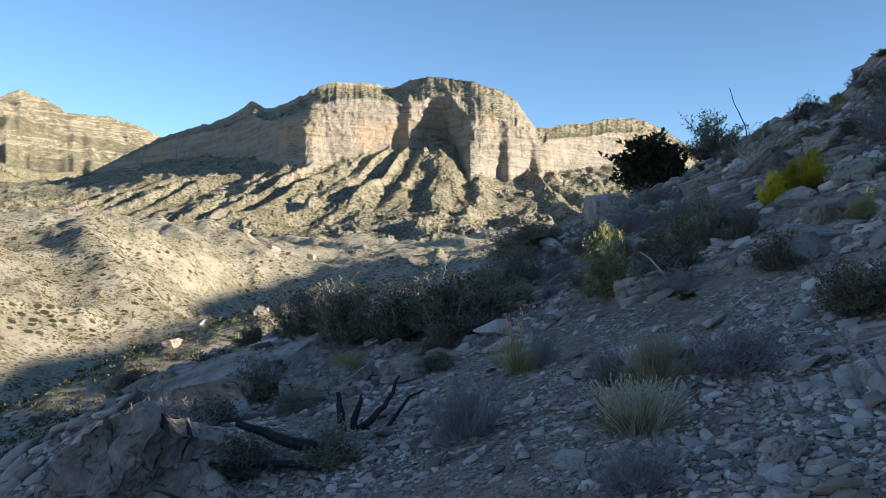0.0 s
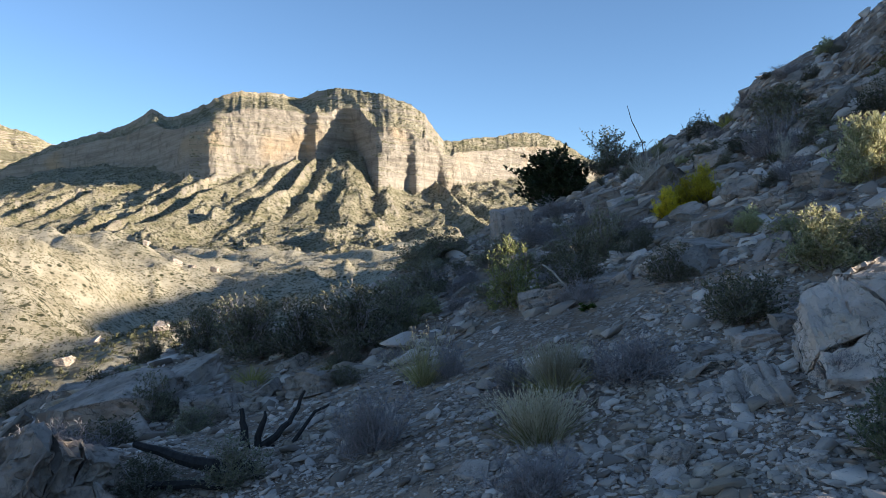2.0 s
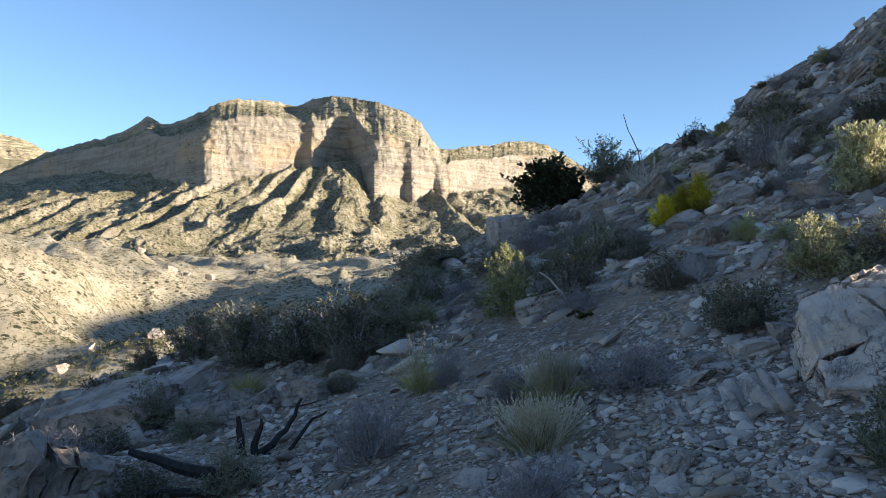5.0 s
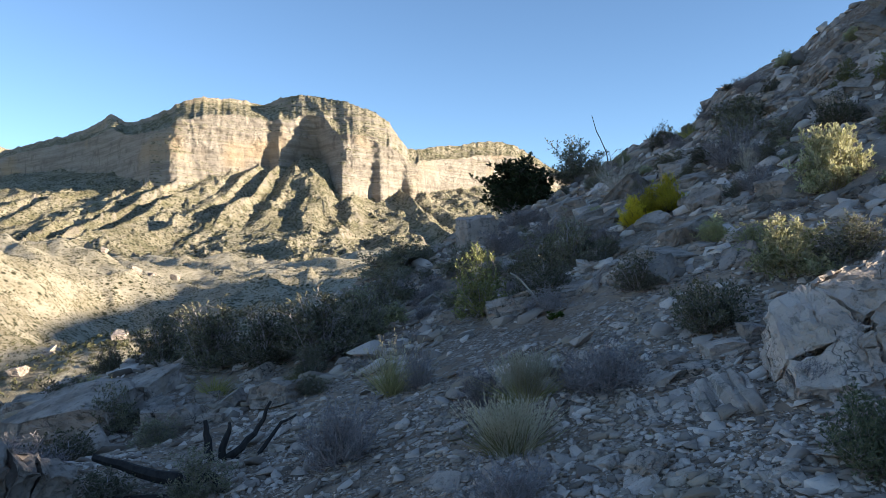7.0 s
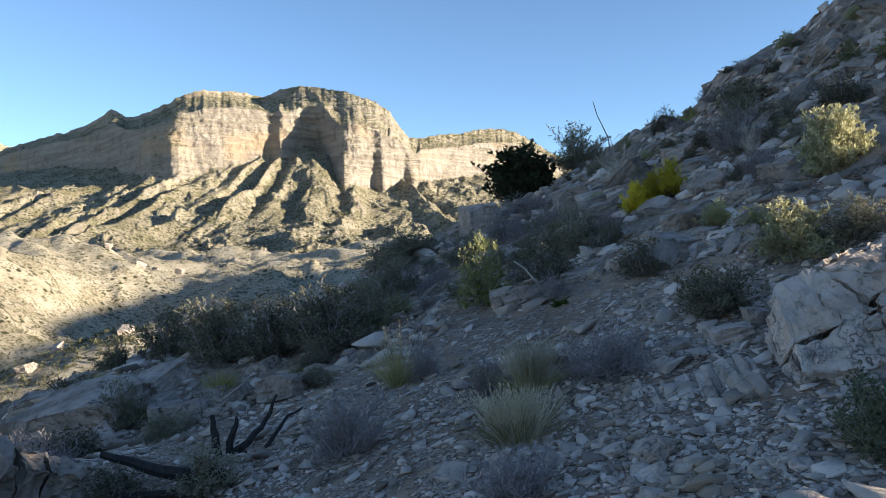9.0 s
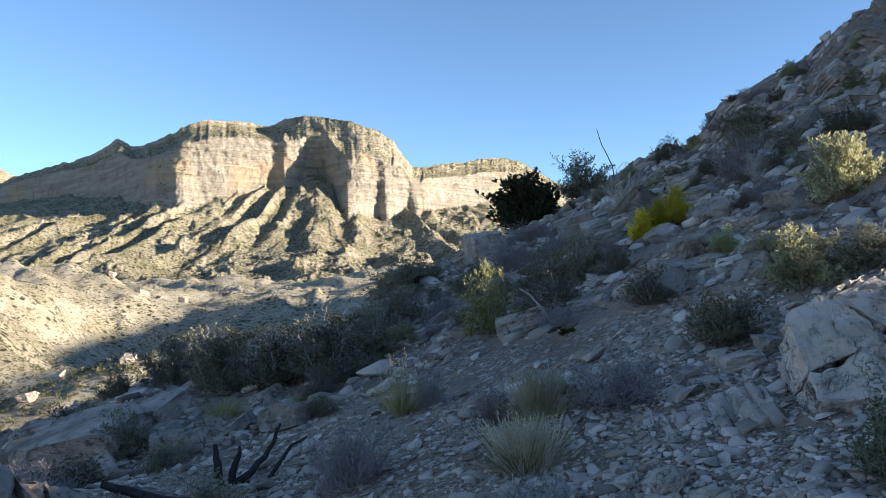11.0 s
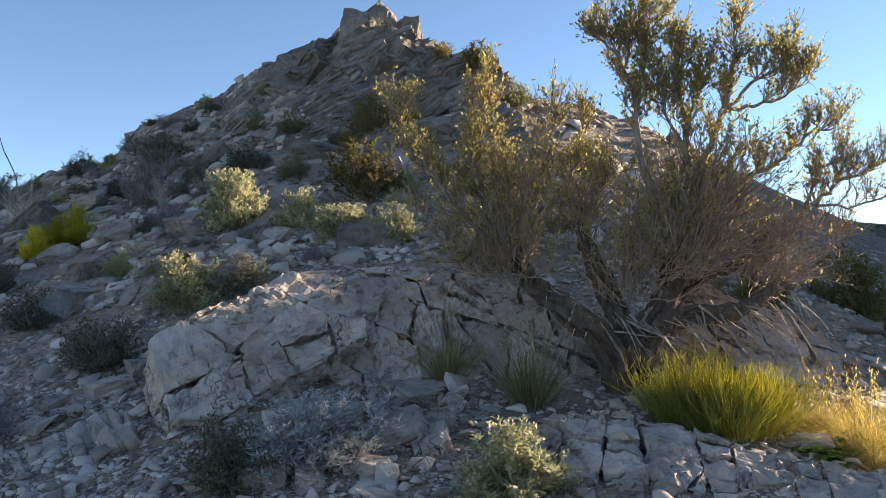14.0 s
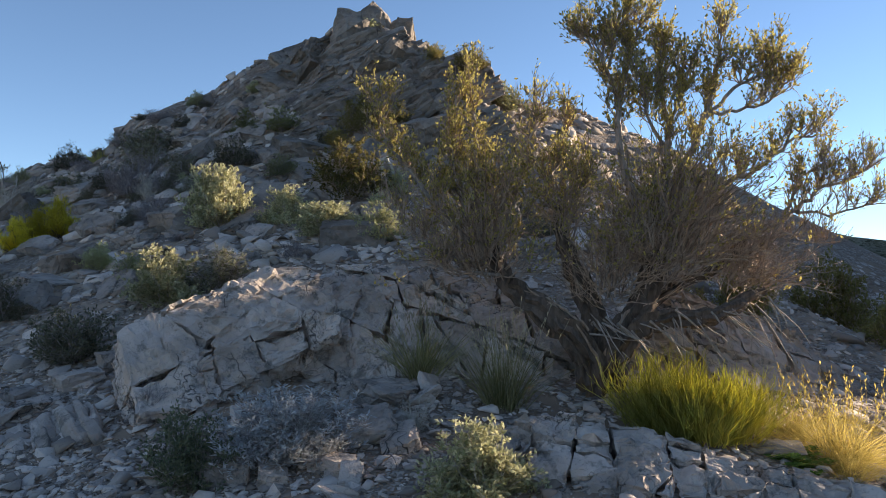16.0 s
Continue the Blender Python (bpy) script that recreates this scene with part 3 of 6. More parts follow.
class Bag:
    """Gathers tubes, blades and leaves into one mesh."""

    def __init__(self):
        self.v, self.f = [], []

    def tube(self, pts, r0, r1, sides=4):
        n = len(pts)
        base = len(self.v)
        for i, p in enumerate(pts):
            d = (pts[min(i + 1, n - 1)] - pts[max(i - 1, 0)])
            d = d.normalized() if d.length > 1e-6 else Vector((0, 0, 1))
            a = d.cross(Vector((0.31, 0.87, 0.38)))
            a = a.normalized() if a.length > 1e-4 else Vector((1, 0, 0))
            b = d.cross(a)
            r = r0 + (r1 - r0) * i / (n - 1)
            for k in range(sides):
                t = 2 * math.pi * k / sides
                self.v.append(p + a * (r * math.cos(t)) + b * (r * math.sin(t)))
        for i in range(n - 1):
            for k in range(sides):
                q = base + i * sides
                self.f.append((q + k, q + (k + 1) % sides, q + sides + (k + 1) % sides, q + sides + k))

    def leaf(self, p, d, length, width, up):
        d = d.normalized()
        s = d.cross(up)
        s = s.normalized() if s.length > 1e-4 else Vector((1, 0, 0))
        n = s.cross(d)
        b = len(self.v)
        self.v += [p, p + d * length * 0.5 + s * width * 0.5 + n * width * 0.15, p + d * length, p + d * length * 0.5 - s * width * 0.5 + n * width * 0.15]
        self.f += [(b, b + 1, b + 2), (b, b + 2, b + 3)]

    def blade(self, p, d, length, width, droop, rng):
        side = d.cross(Vector((rng.uniform(-1, 1), rng.uniform(-1, 1), 0.2)))
        side = side.normalized() if side.length > 1e-4 else Vector((1, 0, 0))
        out = Vector((d.x, d.y, 0))
        b = len(self.v)
        for i in range(4):
            t = i / 3
            c = p + d * (length * t) + out * (droop * length * t * t) - Vector((0, 0, droop * length * 0.55 * t ** 2.2))
            w = width * (1 - 0.85 * t) * 0.5
            self.v += [c - side * w, c + side * w]
        for i in range(3):
            q = b + 2 * i
            self.f.append((q, q + 1, q + 3, q + 2))

    def mesh(self, name, material):
        me = bpy.data.meshes.new(name)
        me.from_pydata([tuple(v) for v in self.v], [], self.f)
        me.update()
        me.materials.append(material)
        return me


def way(rng, lo, hi):
    """A random direction with the given range of steepness."""
    a, e = rng.uniform(0, 2 * math.pi), radians(rng.uniform(lo, hi))
    return Vector((math.cos(a) * math.cos(e), math.sin(a) * math.cos(e), math.sin(e)))


def wander(rng, p, d, length, n, curl, lift):
    pts = [p.copy()]
    d = d.copy()
    for _ in range(n):
        d = (d + Vector((rng.uniform(-1, 1), rng.uniform(-1, 1), rng.uniform(-1, 1))) * curl + Vector((0, 0, lift))).normalized()
        p = p + d * (length / n)
        pts.append(p.copy())
    return pts, d


def shrub_meshes(name, seed, wood, leafy, stems=40, twigs=7, sprigs=4, leaves=4, leaf=0.045, leaf_w=0.4, steep=(3, 88), curl=0.16, lift=0.03, thick=0.009, fill=0.55):
    """A unit shrub, one metre wide and one metre high: a dome of stems with twigs, and leaves on their ends."""
    rng = random.Random(seed)
    W, F = Bag(), Bag()
    lump = [(way(rng, 10, 80), rng.uniform(0.03, 0.12)) for _ in range(6)]
    for _ in range(stems):
        d = way(rng, *steep)
        flat = math.hypot(d.x, d.y)
        reach = 1 / math.sqrt((flat / 0.47) ** 2 + (d.z / 0.92) ** 2)
        reach *= rng.uniform(0.62, 0.92) - 0.06 + sum(a for q, a in lump if q.dot(d) > 0.82)
        base = Vector((rng.uniform(-0.08, 0.08), rng.uniform(-0.08, 0.08), -0.04))
        pts, dd = wander(rng, base, (d + Vector((0, 0, 0.12))).normalized(), reach, 5, curl, lift - 0.02)
        W.tube(pts, thick, thick * 0.4, 4)
        for _ in range(twigs):
            i = rng.choice((1, 2, 3, 3, 4, 4, 5, 5))
            td = (dd * 0.7 + way(rng, -15, 85)).normalized()
            tp, te = wander(rng, pts[i], td, rng.uniform(0.1, 0.26), 2, curl * 1.3, lift)
            W.leaf(tp[0], tp[1] - tp[0], (tp[1] - tp[0]).length * 1.5, thick * 0.8, way(rng, 0, 90))
            W.leaf(tp[1], tp[2] - tp[1], (tp[2] - tp[1]).length * 1.2, thick * 0.5, way(rng, 0, 90))
            for _ in range(sprigs):
                q = tp[0].lerp(tp[2], rng.uniform(0.2, 1.0))
                sd = (te * 0.6 + way(rng, -25, 85)).normalized()
                ln = rng.uniform(0.05, 0.13)
                W.leaf(q, sd, ln, thick * 0.4, way(rng, 0, 90))
                for _ in range(leaves):
                    F.leaf(q + sd * ln * rng.uniform(0.1, 1.0), sd + way(rng, -40, 80), leaf * rng.uniform(0.6, 1.35), leaf * leaf_w * rng.uniform(0.7, 1.3), way(rng, 0, 90))
    return W.mesh(name + "_branchwork", wood), (F.mesh(name + "_foliage", leafy) if F.v else None)


def grass_meshes(name, seed, material, n=260, spread=0.16, droop=(0.1, 0.5), width=0.012, steep=(48, 88), heads=0, head_mat=None):
    rng = random.Random(seed)
    G, Hd = Bag(), Bag()
    for _ in range(n):
        d = way(rng, *steep)
        p = Vector((d.x, d.y, 0)) * spread * rng.uniform(0.2, 1.6) + Vector((rng.uniform(-1, 1), rng.uniform(-1, 1), 0)) * spread * 0.6 + Vector((0, 0, -0.02))
        G.blade(p, d, rng.uniform(0.45, 1.0), width * rng.uniform(0.6, 1.3), rng.uniform(*droop), rng)
    for _ in range(heads):
        d = way(rng, 55, 88)
        p = Vector((rng.uniform(-1, 1), rng.uniform(-1, 1), 0)) * spread
        pts, e = wander(rng, p, d, rng.uniform(0.8, 1.15), 4, 0.06, 0.0)
        Hd.tube(pts, width * 0.2, width * 0.12, 3)
        for _ in range(9):
            k = rng.uniform(0.55, 1.0)
            i = min(3, int(k * 4))
            q = pts[i].lerp(pts[i + 1], k * 4 - i)
            Hd.leaf(q, e + way(rng, 0, 80) * 0.5, 0.055, 0.014, way(rng, 0, 90))
    return G.mesh(name + "_blades", material), (Hd.mesh(name + "_seed_heads", head_mat or material) if heads else None)


def leaf_material(name, a, b, glow=0.35, rough=0.75, vary=0.35):
    m, nt, p = blank(name, rough)
    g = nt.nodes.new("ShaderNodeNewGeometry")
    o = nt.nodes.new("ShaderNodeObjectInfo")
    c = mix_node(nt, a, b, g.outputs["Random Per Island"])
    h = nt.nodes.new("ShaderNodeHueSaturation")
    nt.links.new(c, h.inputs["Color"])
    nt.links.new(ramp(nt, o.outputs["Random"], 0, 1, 1 - vary, 1 + vary), h.inputs["Value"])
    nt.links.new(h.outputs[0], p.inputs["Base Color"])
    t = nt.nodes.new("ShaderNodeBsdfTranslucent")
    nt.links.new(h.outputs[0], t.inputs["Color"])
    mx = nt.nodes.new("ShaderNodeMixShader")
    mx.inputs[0].default_value = glow
    nt.links.new(p.outputs[0], mx.inputs[1])
    nt.links.new(t.outputs[0], mx.inputs[2])
    nt.links.new(mx.outputs[0], nt.nodes["Material Output"].inputs["Surface"])
    return m


def bark_material(name, a, b):
    m, nt, p = blank(name, 0.9)
    v = coords(nt, (30, 30, 7))
    n = noise_tex(nt, v, 1.0, 5, 0.65)
    g = nt.nodes.new("ShaderNodeNewGeometry")
    c = mix_node(nt, a, b, ramp(nt, n, 0.35, 0.65))
    c = mix_node(nt, c, (b[0] * 1.3, b[1] * 1.3, b[2] * 1.3), maths(nt, "MULTIPLY", g.outputs["Random Per Island"], 0.5))
    nt.links.new(c, p.inputs["Base Color"])
    nt.links.new(bump(nt, n, 0.8, 0.01), p.inputs["Normal"])
    return m


def set_down(ob, x, y, w, h, turn, sink=0.02, depth=None):
    ob.matrix_world = Matrix.LocRotScale((x, y, gz(x, y) - sink), Euler((0, 0, turn)), (w, depth or w, h))
    return ob


def slope_tilt(x, y, e=0.15):
    """The turn that lays a thing on the slope at a place."""
    n = Vector(((gz(x - e, y) - gz(x + e, y)) / (2 * e), (gz(x, y - e) - gz(x, y + e)) / (2 * e), 1)).normalized()
    return Vector((0, 0, 1)).rotation_difference(n)


grey_bark = bark_material("grey_twigs", (0.13, 0.108, 0.105), (0.37, 0.325, 0.32))
dark_bark = bark_material("dark_twigs", (0.055, 0.045, 0.04), (0.14, 0.115, 0.10))
pale_bark = bark_material("bleached_twigs", (0.30, 0.27, 0.22), (0.48, 0.43, 0.36))
brown_bark = bark_material("shreddy_bark", (0.14, 0.10, 0.072), (0.40, 0.295, 0.215))
bole_bark = bark_material("twisted_bole_bark", (0.04, 0.03, 0.024), (0.15, 0.11, 0.082))
limb_bark = bark_material("weathered_limb_bark", (0.12, 0.098, 0.08), (0.34, 0.285, 0.235))
charred = bark_material("charred_wood", (0.014, 0.013, 0.013), (0.04, 0.036, 0.034))

from mathutils import Quaternion

# ---- bedrock and boulders ----
ROCK_BOULDER = [(3.66, 17.62, 0.88, 0.67), (5.32, 16.12, 0.73, 0.39), (2.43, 9.65, 0.36, 0.19), (4.11, 12.34, 0.58, 0.22), (5.77, 11.06, 0.65, 0.47), (6.38, 9.99, 0.72, 0.51), (3.38, 5.75, 0.2, 0.13), (-2.47, 11.22, 0.87, 0.43), (2.8, 3.33, 0.23, 0.15), (8.68, 13.78, 1.25, 0.62), (9.4, 13.23, 1.07, 0.53), (9.24, 11.51, 0.97, 0.52)]
ROCK_FLAT = [(4.22, 8.95, 0.99, 0.36), (1.81, 4.17, 0.23, 0.13), (3.09, 5.65, 0.29, 0.14), (2.75, 5.82, 0.23, 0.09), (2.73, 5.45, 0.26, 0.09), (2.43, 5.96, 0.2, 0.09), (-1.84, 9.84, 0.88, 0.44), (-1.41, 9.1, 0.64, 0.54), (-3.91, 11.93, 0.75, 0.36), (-2.88, 10.51, 0.49, 0.24), (-3.32, 10.15, 0.94, 0.39), (-4.21, 12.11, 0.56, 0.33), (2.93, 3.11, 0.19, 0.1), (3.03, 5.66, 0.2, 0.13)]
ROCK_TRI = [(1.72, 5.66, 0.14, 0.14)]
ROCK_BLOCK = [(3.65, 4.28, 0.29, 0.2), (4.06, 4.24, 0.11, 0.12), (3.57, 3.62, 0.34, 0.26), (3.61, 3.14, 0.33, 0.31), (4.08, 3.44, 0.42, 0.19), (3.64, 2.88, 0.24, 0.2), (3.19, 2.9, 0.19, 0.22)]
ROCK_ROUND = [(5.95, 4.69, 0.6, 0.31)]
ROCK_TIP = [(13.64, 14.2, 0.89, 1.18), (14.1, 14.02, 0.9, 1.12), (14.6, 13.69, 0.78, 1.09), (14.92, 13.39, 0.63, 0.68)]
ROCK_FIN = [(13.06, 9.88, 0.51, 0.64), (11.32, 7.45, 0.6, 0.94), (11.4, 7.28, 0.3, 0.45), (10.38, 6.76, 0.63, 0.58), (8.34, 5.56, 0.65, 0.57)]
_rr = random.Random(77)


def angular(name, size, seed, material, cuts=12, fine=0.085, rough=0.022, cracks=2):
    """A broken block: flat faces meeting at sharp edges, split by a few cracks, with chipped surfaces."""
    rng = random.Random(seed)
    bm = bmesh.new()
    bmesh.ops.create_cube(bm, size=1.0)
    for _ in range(cuts):
        d = way(rng, -75, 85)
        d = Vector((d.x, d.y, d.z * 1.2)).normalized()
        reach = max(v.co.dot(d) for v in bm.verts)
        bmesh.ops.bisect_plane(bm, geom=bm.verts[:] + bm.edges[:] + bm.faces[:], plane_co=d * reach * rng.uniform(0.66, 0.93), plane_no=d, clear_outer=True, dist=1e-5)
        bmesh.ops.holes_fill(bm, edges=[e for e in bm.edges if e.is_boundary])
    bmesh.ops.recalc_face_normals(bm, faces=bm.faces[:])
    bmesh.ops.bevel(bm, geom=bm.edges[:], offset=0.012, segments=1, affect="EDGES", clamp_overlap=True)
    bmesh.ops.triangulate(bm, faces=bm.faces[:])
    for _ in range(5):
        far_apart = [e for e in bm.edges if e.calc_length() > fine * 1.7]
        if not far_apart:
            break
        bmesh.ops.subdivide_edges(bm, edges=far_apart, cuts=1)
        bmesh.ops.triangulate(bm, faces=[f for f in bm.faces if len(f.verts) > 3])
    bm.normal_update()
    o = Vector((seed * 1.3, seed * 0.7, seed * 0.4))
    planes = [(way(rng, -30, 60), rng.uniform(-0.25, 0.25)) for _ in range(cracks)]
    for v, n in [(v, v.normal.copy()) for v in bm.verts]:
        c = v.co
        h = noise.fractal(c * 4 + o, 0.7, 2.1, 4) * rough + (noise.cell(Vector((c.x * 5, c.y * 5, c.z * 11)) + o) - 0.5) * rough
        for d, k in planes:
            h -= 0.05 * max(0, 1 - abs(c.dot(d) - k + 0.05 * noise.noise(c * 3 + o)) / 0.045)
        v.co = c + n * h
    for v in bm.verts:
        v.co = Vector((v.co.x * size[0], v.co.y * size[1], v.co.z * size[2]))
    me = finish(bm, name)
    me.materials.append(material)
    return me


_lumps = [angular("boulder", (1, 0.9, 0.8), 500 + i, limestone_mid, fine=0.05) for i in range(5)]
_slabs = [angular("rock_slab", (1, 0.8, 0.34), 520 + i, limestone_mid, fine=0.06) for i in range(4)]


def boulder(x, y, w, h, name, label, shapes, seed, sink=0.25, turn=None, tilt=0.0, group="", category="boulder"):
    rng = random.Random(seed)
    me = shapes[seed % len(shapes)]
    own = max(v.co.z for v in me.vertices) * 2
    ob = new(name, me)
    full = h / (1 - sink) / own
    ob.matrix_world = Matrix.LocRotScale((x, y, gz(x, y) + full * own * (0.5 - sink)), slope_tilt(x, y).slerp(Quaternion(), 0.4) @ Euler((rng.uniform(-tilt, tilt), rng.uniform(-tilt, tilt), rng.uniform(0, 6.28) if turn is None else turn)).to_quaternion(), (w * 1.08, w * 1.0, full))
    return tagged(ob, label, category, group)


for i, (x, y, w, h) in enumerate(ROCK_BOULDER):
    if i in (4, 5):
        w, h = w * 0.75, h * 0.6
    if i in (7, 9, 10, 11):
        w, h = w * 0.5, h * 0.45
    boulder(x, y, w, h, "boulder", "angular grey limestone boulder set in the slope", _lumps, 100 + i, tilt=0.2, group="boulders on the slope")
for i, (x, y, w, h) in enumerate(ROCK_FLAT):
    h = h * 0.45 if w > 0.9 else h
    if x < -1 or w > 0.95:
        w, h = w * 0.55, h * 0.6
    boulder(x, y, w, max(h, 0.3 * w) * 0.8, "rock_slab", "flat pale limestone slab lying on scree", _slabs, 140 + i, 0.3, tilt=0.2, group="flat slabs on the scree", category="rock")
for i, (x, y, w, h) in enumerate(ROCK_BLOCK):
    boulder(x, y, w, min(h, 0.7 * w) * 0.55, "stone_block", "squared limestone block split from the ledge", _lumps, 180 + i, 0.35, turn=0.5 + 0.7 * i, tilt=0.4, group="blocks below the ledge", category="rock")
for i, (x, y, w, h) in enumerate(ROCK_ROUND):
    boulder(x, y, w, h, "boulder", "rounded brown boulder above the ledge", _lumps, 215 + i, 0.2)
for i, (x, y, w, h) in enumerate(ROCK_TRI):
    bm = bmesh.new()
    vs = [bm.verts.new(c) for c in ((-0.5, -0.3, -0.15), (0.55, -0.25, -0.15), (0.1, 0.45, -0.15), (-0.02, -0.05, 1.0), (0.12, 0.0, 0.86))]
    bmesh.ops.convex_hull(bm, input=bm.verts)
    bmesh.ops.bevel(bm, geom=bm.edges[:], offset=0.03, segments=1, affect="EDGES")
    me = finish(bm, "pointed_stone")
    me.materials.append(limestone)
    tagged(set_down(new("pointed_stone", me), x, y, w, h, 0.3), "pointed triangular grey stone standing in gravel", "stone")
# jointed bedrock: a slab of rock split into pieces by joints and beds
def sliced(bm, at, way_, gap):
    """The two closed pieces of a convex solid on both sides of a plane, a gap apart."""
    out = []
    for sgn in (1, -1):
        b = bm.copy()
        bmesh.ops.bisect_plane(b, geom=b.verts[:] + b.edges[:] + b.faces[:], plane_co=at + way_ * (sgn * gap / 2), plane_no=way_ * sgn, clear_inner=True, dist=1e-5)
        if len(b.verts) < 4:
            b.free()
            continue
        bmesh.ops.holes_fill(b, edges=[e for e in b.edges if e.is_boundary])
        out.append(b)
    bm.free()
    return out


def jointed(thing, outline, thick, sets, seed, material, gap=0.012, proud=0.02, dome=(0, 0), round_=0.012, fine=0.034, rough=0.027, name="rock_block"):
    """Fills an outline in the thing's own plane with pieces of rock: sets holds, for each set of joints, its direction in the plane, spacing and raggedness; 'bed' splits along the plane."""
    rng = random.Random(seed)
    bm = bmesh.new()
    for x, y in outline:
        bm.verts.new((x, y, 0))
        bm.verts.new((x + rng.uniform(-0.05, 0.05), y + rng.uniform(-0.05, 0.05), -thick))
    bmesh.ops.convex_hull(bm, input=bm.verts)
    pieces = [bm]
    for angle, gapwidth, ragged in sets:
        nxt = []
        for b in pieces:
            if angle == "bed":
                d = Vector((rng.uniform(-0.1, 0.1), rng.uniform(-0.1, 0.1), 1)).normalized()
            else:
                a = radians(angle + rng.uniform(-ragged, ragged))
                d = Vector((math.cos(a), math.sin(a), rng.uniform(-0.25, 0.25))).normalized()
            ks = [v.co.dot(d) for v in b.verts]
            lo, hi = min(ks), max(ks)
            k = lo + gapwidth * rng.uniform(0.35, 1.2)
            rest = b
            while k < hi - 0.3 * gapwidth and rest is not None:
                turn = Matrix.Rotation(radians(rng.uniform(-ragged, ragged) * 0.5), 3, "Z")
                got = sliced(rest, d * k, turn @ d, gap * rng.choice((0.2, 0.3, 0.4, 0.6, 1.2)))
                got.sort(key=lambda g: min(v.co.dot(d) for v in g.verts))
                nxt += got[:-1]
                rest = got[-1] if got else None
                k += gapwidth * rng.uniform(0.6, 1.45)
            if rest is not None:
                nxt.append(rest)
        pieces = nxt
    for n, b in enumerate(pieces):
        if len(b.faces) < 4:
            b.free()
            continue
        lift = rng.uniform(-1, 0.6) * proud
        nudge = Vector((rng.uniform(-1, 1), rng.uniform(-1, 1), 0)) * proud * 0.2
        bmesh.ops.recalc_face_normals(b, faces=b.faces[:])
        bmesh.ops.bevel(b, geom=b.edges[:], offset=round_ * rng.uniform(0.4, 1.5), segments=1, affect="EDGES", clamp_overlap=True)
        bmesh.ops.triangulate(b, faces=b.faces[:])
        for _ in range(5):
            long = [e for e in b.edges if e.calc_length() > fine * 1.7]
            if not long:
                break
            bmesh.ops.subdivide_edges(b, edges=long, cuts=1)
            bmesh.ops.triangulate(b, faces=[f for f in b.faces if len(f.verts) > 3])
        b.normal_update()
        o = Vector((seed * 1.3, seed * 0.7, 0))
        moved = []
        for v in b.verts:
            c = v.co
            w = c + Vector((noise.noise(c * 4), noise.noise(c * 4 + o), 0)) * 0.05
            chip = noise.cell(Vector((w.x * 6.5, w.y * 10, w.z * 22)) + o) + 0.6 * noise.cell(Vector((w.x * 15, w.y * 21, w.z * 40)) - o)
            h = noise.fractal(c * 5 + o, 0.7, 2.1, 5) * rough + (chip - 0.8) * rough * 0.55 - max(0, 0.12 - abs(noise.noise(w * 7 + o))) * rough * 7 + noise.noise(c * 1.7 + o) * rough * 1.2
            moved.append(c + v.normal * h + nudge + Vector((0, 0, lift - dome[0] * c.x * c.x - dome[1] * c.y * c.y)))
        for v, c in zip(b.verts, moved):
            v.co = c
        part(name, b, material, thing)


def rock_plane(name, label, category, at, u, v):
    ob = new(name)
    u = Vector(u).normalized()
    n = u.cross(Vector(v)).normalized()
    ob.matrix_world = Matrix.Translation(at) @ Matrix((u, n.cross(u), n)).transposed().to_4x4()
    return tagged(ob, label, category)


ledge = rock_plane("rock_ledge", "big tilted limestone ledge with jointed beds", "rock ledge", (3.548, 4.562, 1.441), (0.945, -0.098, 0.313), (-0.14, 0.743, 0.654))
jointed(ledge, ((-0.62, 0.22), (-0.35, 0.27), (0.56, 0.36), (0.98, 0.24), (0.99, -0.06), (0.76, -0.40), (-0.37, -0.46), (-0.52, -0.56), (-0.82, -0.42), (-0.70, -0.07)), 0.62, ((18, 0.7, 12), (100, 0.42, 10), ("bed", 0.3, 0)), 5, limestone, 0.012, 0.012, round_=0.014)
plate = rock_plane("rock_plate", "thick cracked limestone plate overhanging the ledge's foot", "rock ledge", (3.643, 4.215, 1.264), (0.899, -0.267, 0.347), (-0.056, 0.716, 0.696))
jointed(plate, ((-0.40, 0.10), (0.04, 0.20), (0.37, 0.17), (0.67, 0.08), (0.58, -0.13), (0.08, -0.16), (-0.44, -0.20)), 0.3, ((4, 0.30, 16), (80, 0.3, 8)), 8, limestone, 0.014, 0.015, name="plate_block")
hump = rock_plane("bedrock", "cracked grey bedrock hump under the big shrub", "bedrock", (4.719, 3.542, 1.376), (0.56, -0.825, -0.075), (0.626, 0.363, 0.691))
jointed(hump, ((-1.30, 0.52), (-0.93, 0.86), (-0.66, 0.98), (-0.23, 0.98), (0.24, 0.82), (0.62, 0.6), (1.02, 0.15), (1.15, -0.5), (0.53, -0.66), (-0.16, -0.66), (-0.9, -0.45), (-1.14, 0.0)), 0.7, ((82, 0.30, 14), (10, 0.34, 18), (58, 0.40, 20)), 12, limestone, 0.012, 0.035, dome=(0.05, 0.20), name="bedrock_block")
slab = rock_plane("bedrock_slab", "low jointed bedrock slab beside the path", "bedrock", (4.159, 1.613, 0.80), (0.345, -0.925, -0.17), (0.886, 0.208, 0.415))
jointed(slab, ((-0.80, 0.0), (-0.54, 0.27), (-0.26, 0.34), (0.09, 0.29), (0.52, 0.27), (0.97, 0.24), (1.2, 0.04), (0.56, -0.55), (-0.24, -0.9), (-0.42, -0.43)), 0.6, ((12, 0.21, 14), (95, 0.17, 12), (140, 0.4, 20)), 19, limestone, 0.012, 0.03, dome=(0, 0.22), name="bedrock_block")
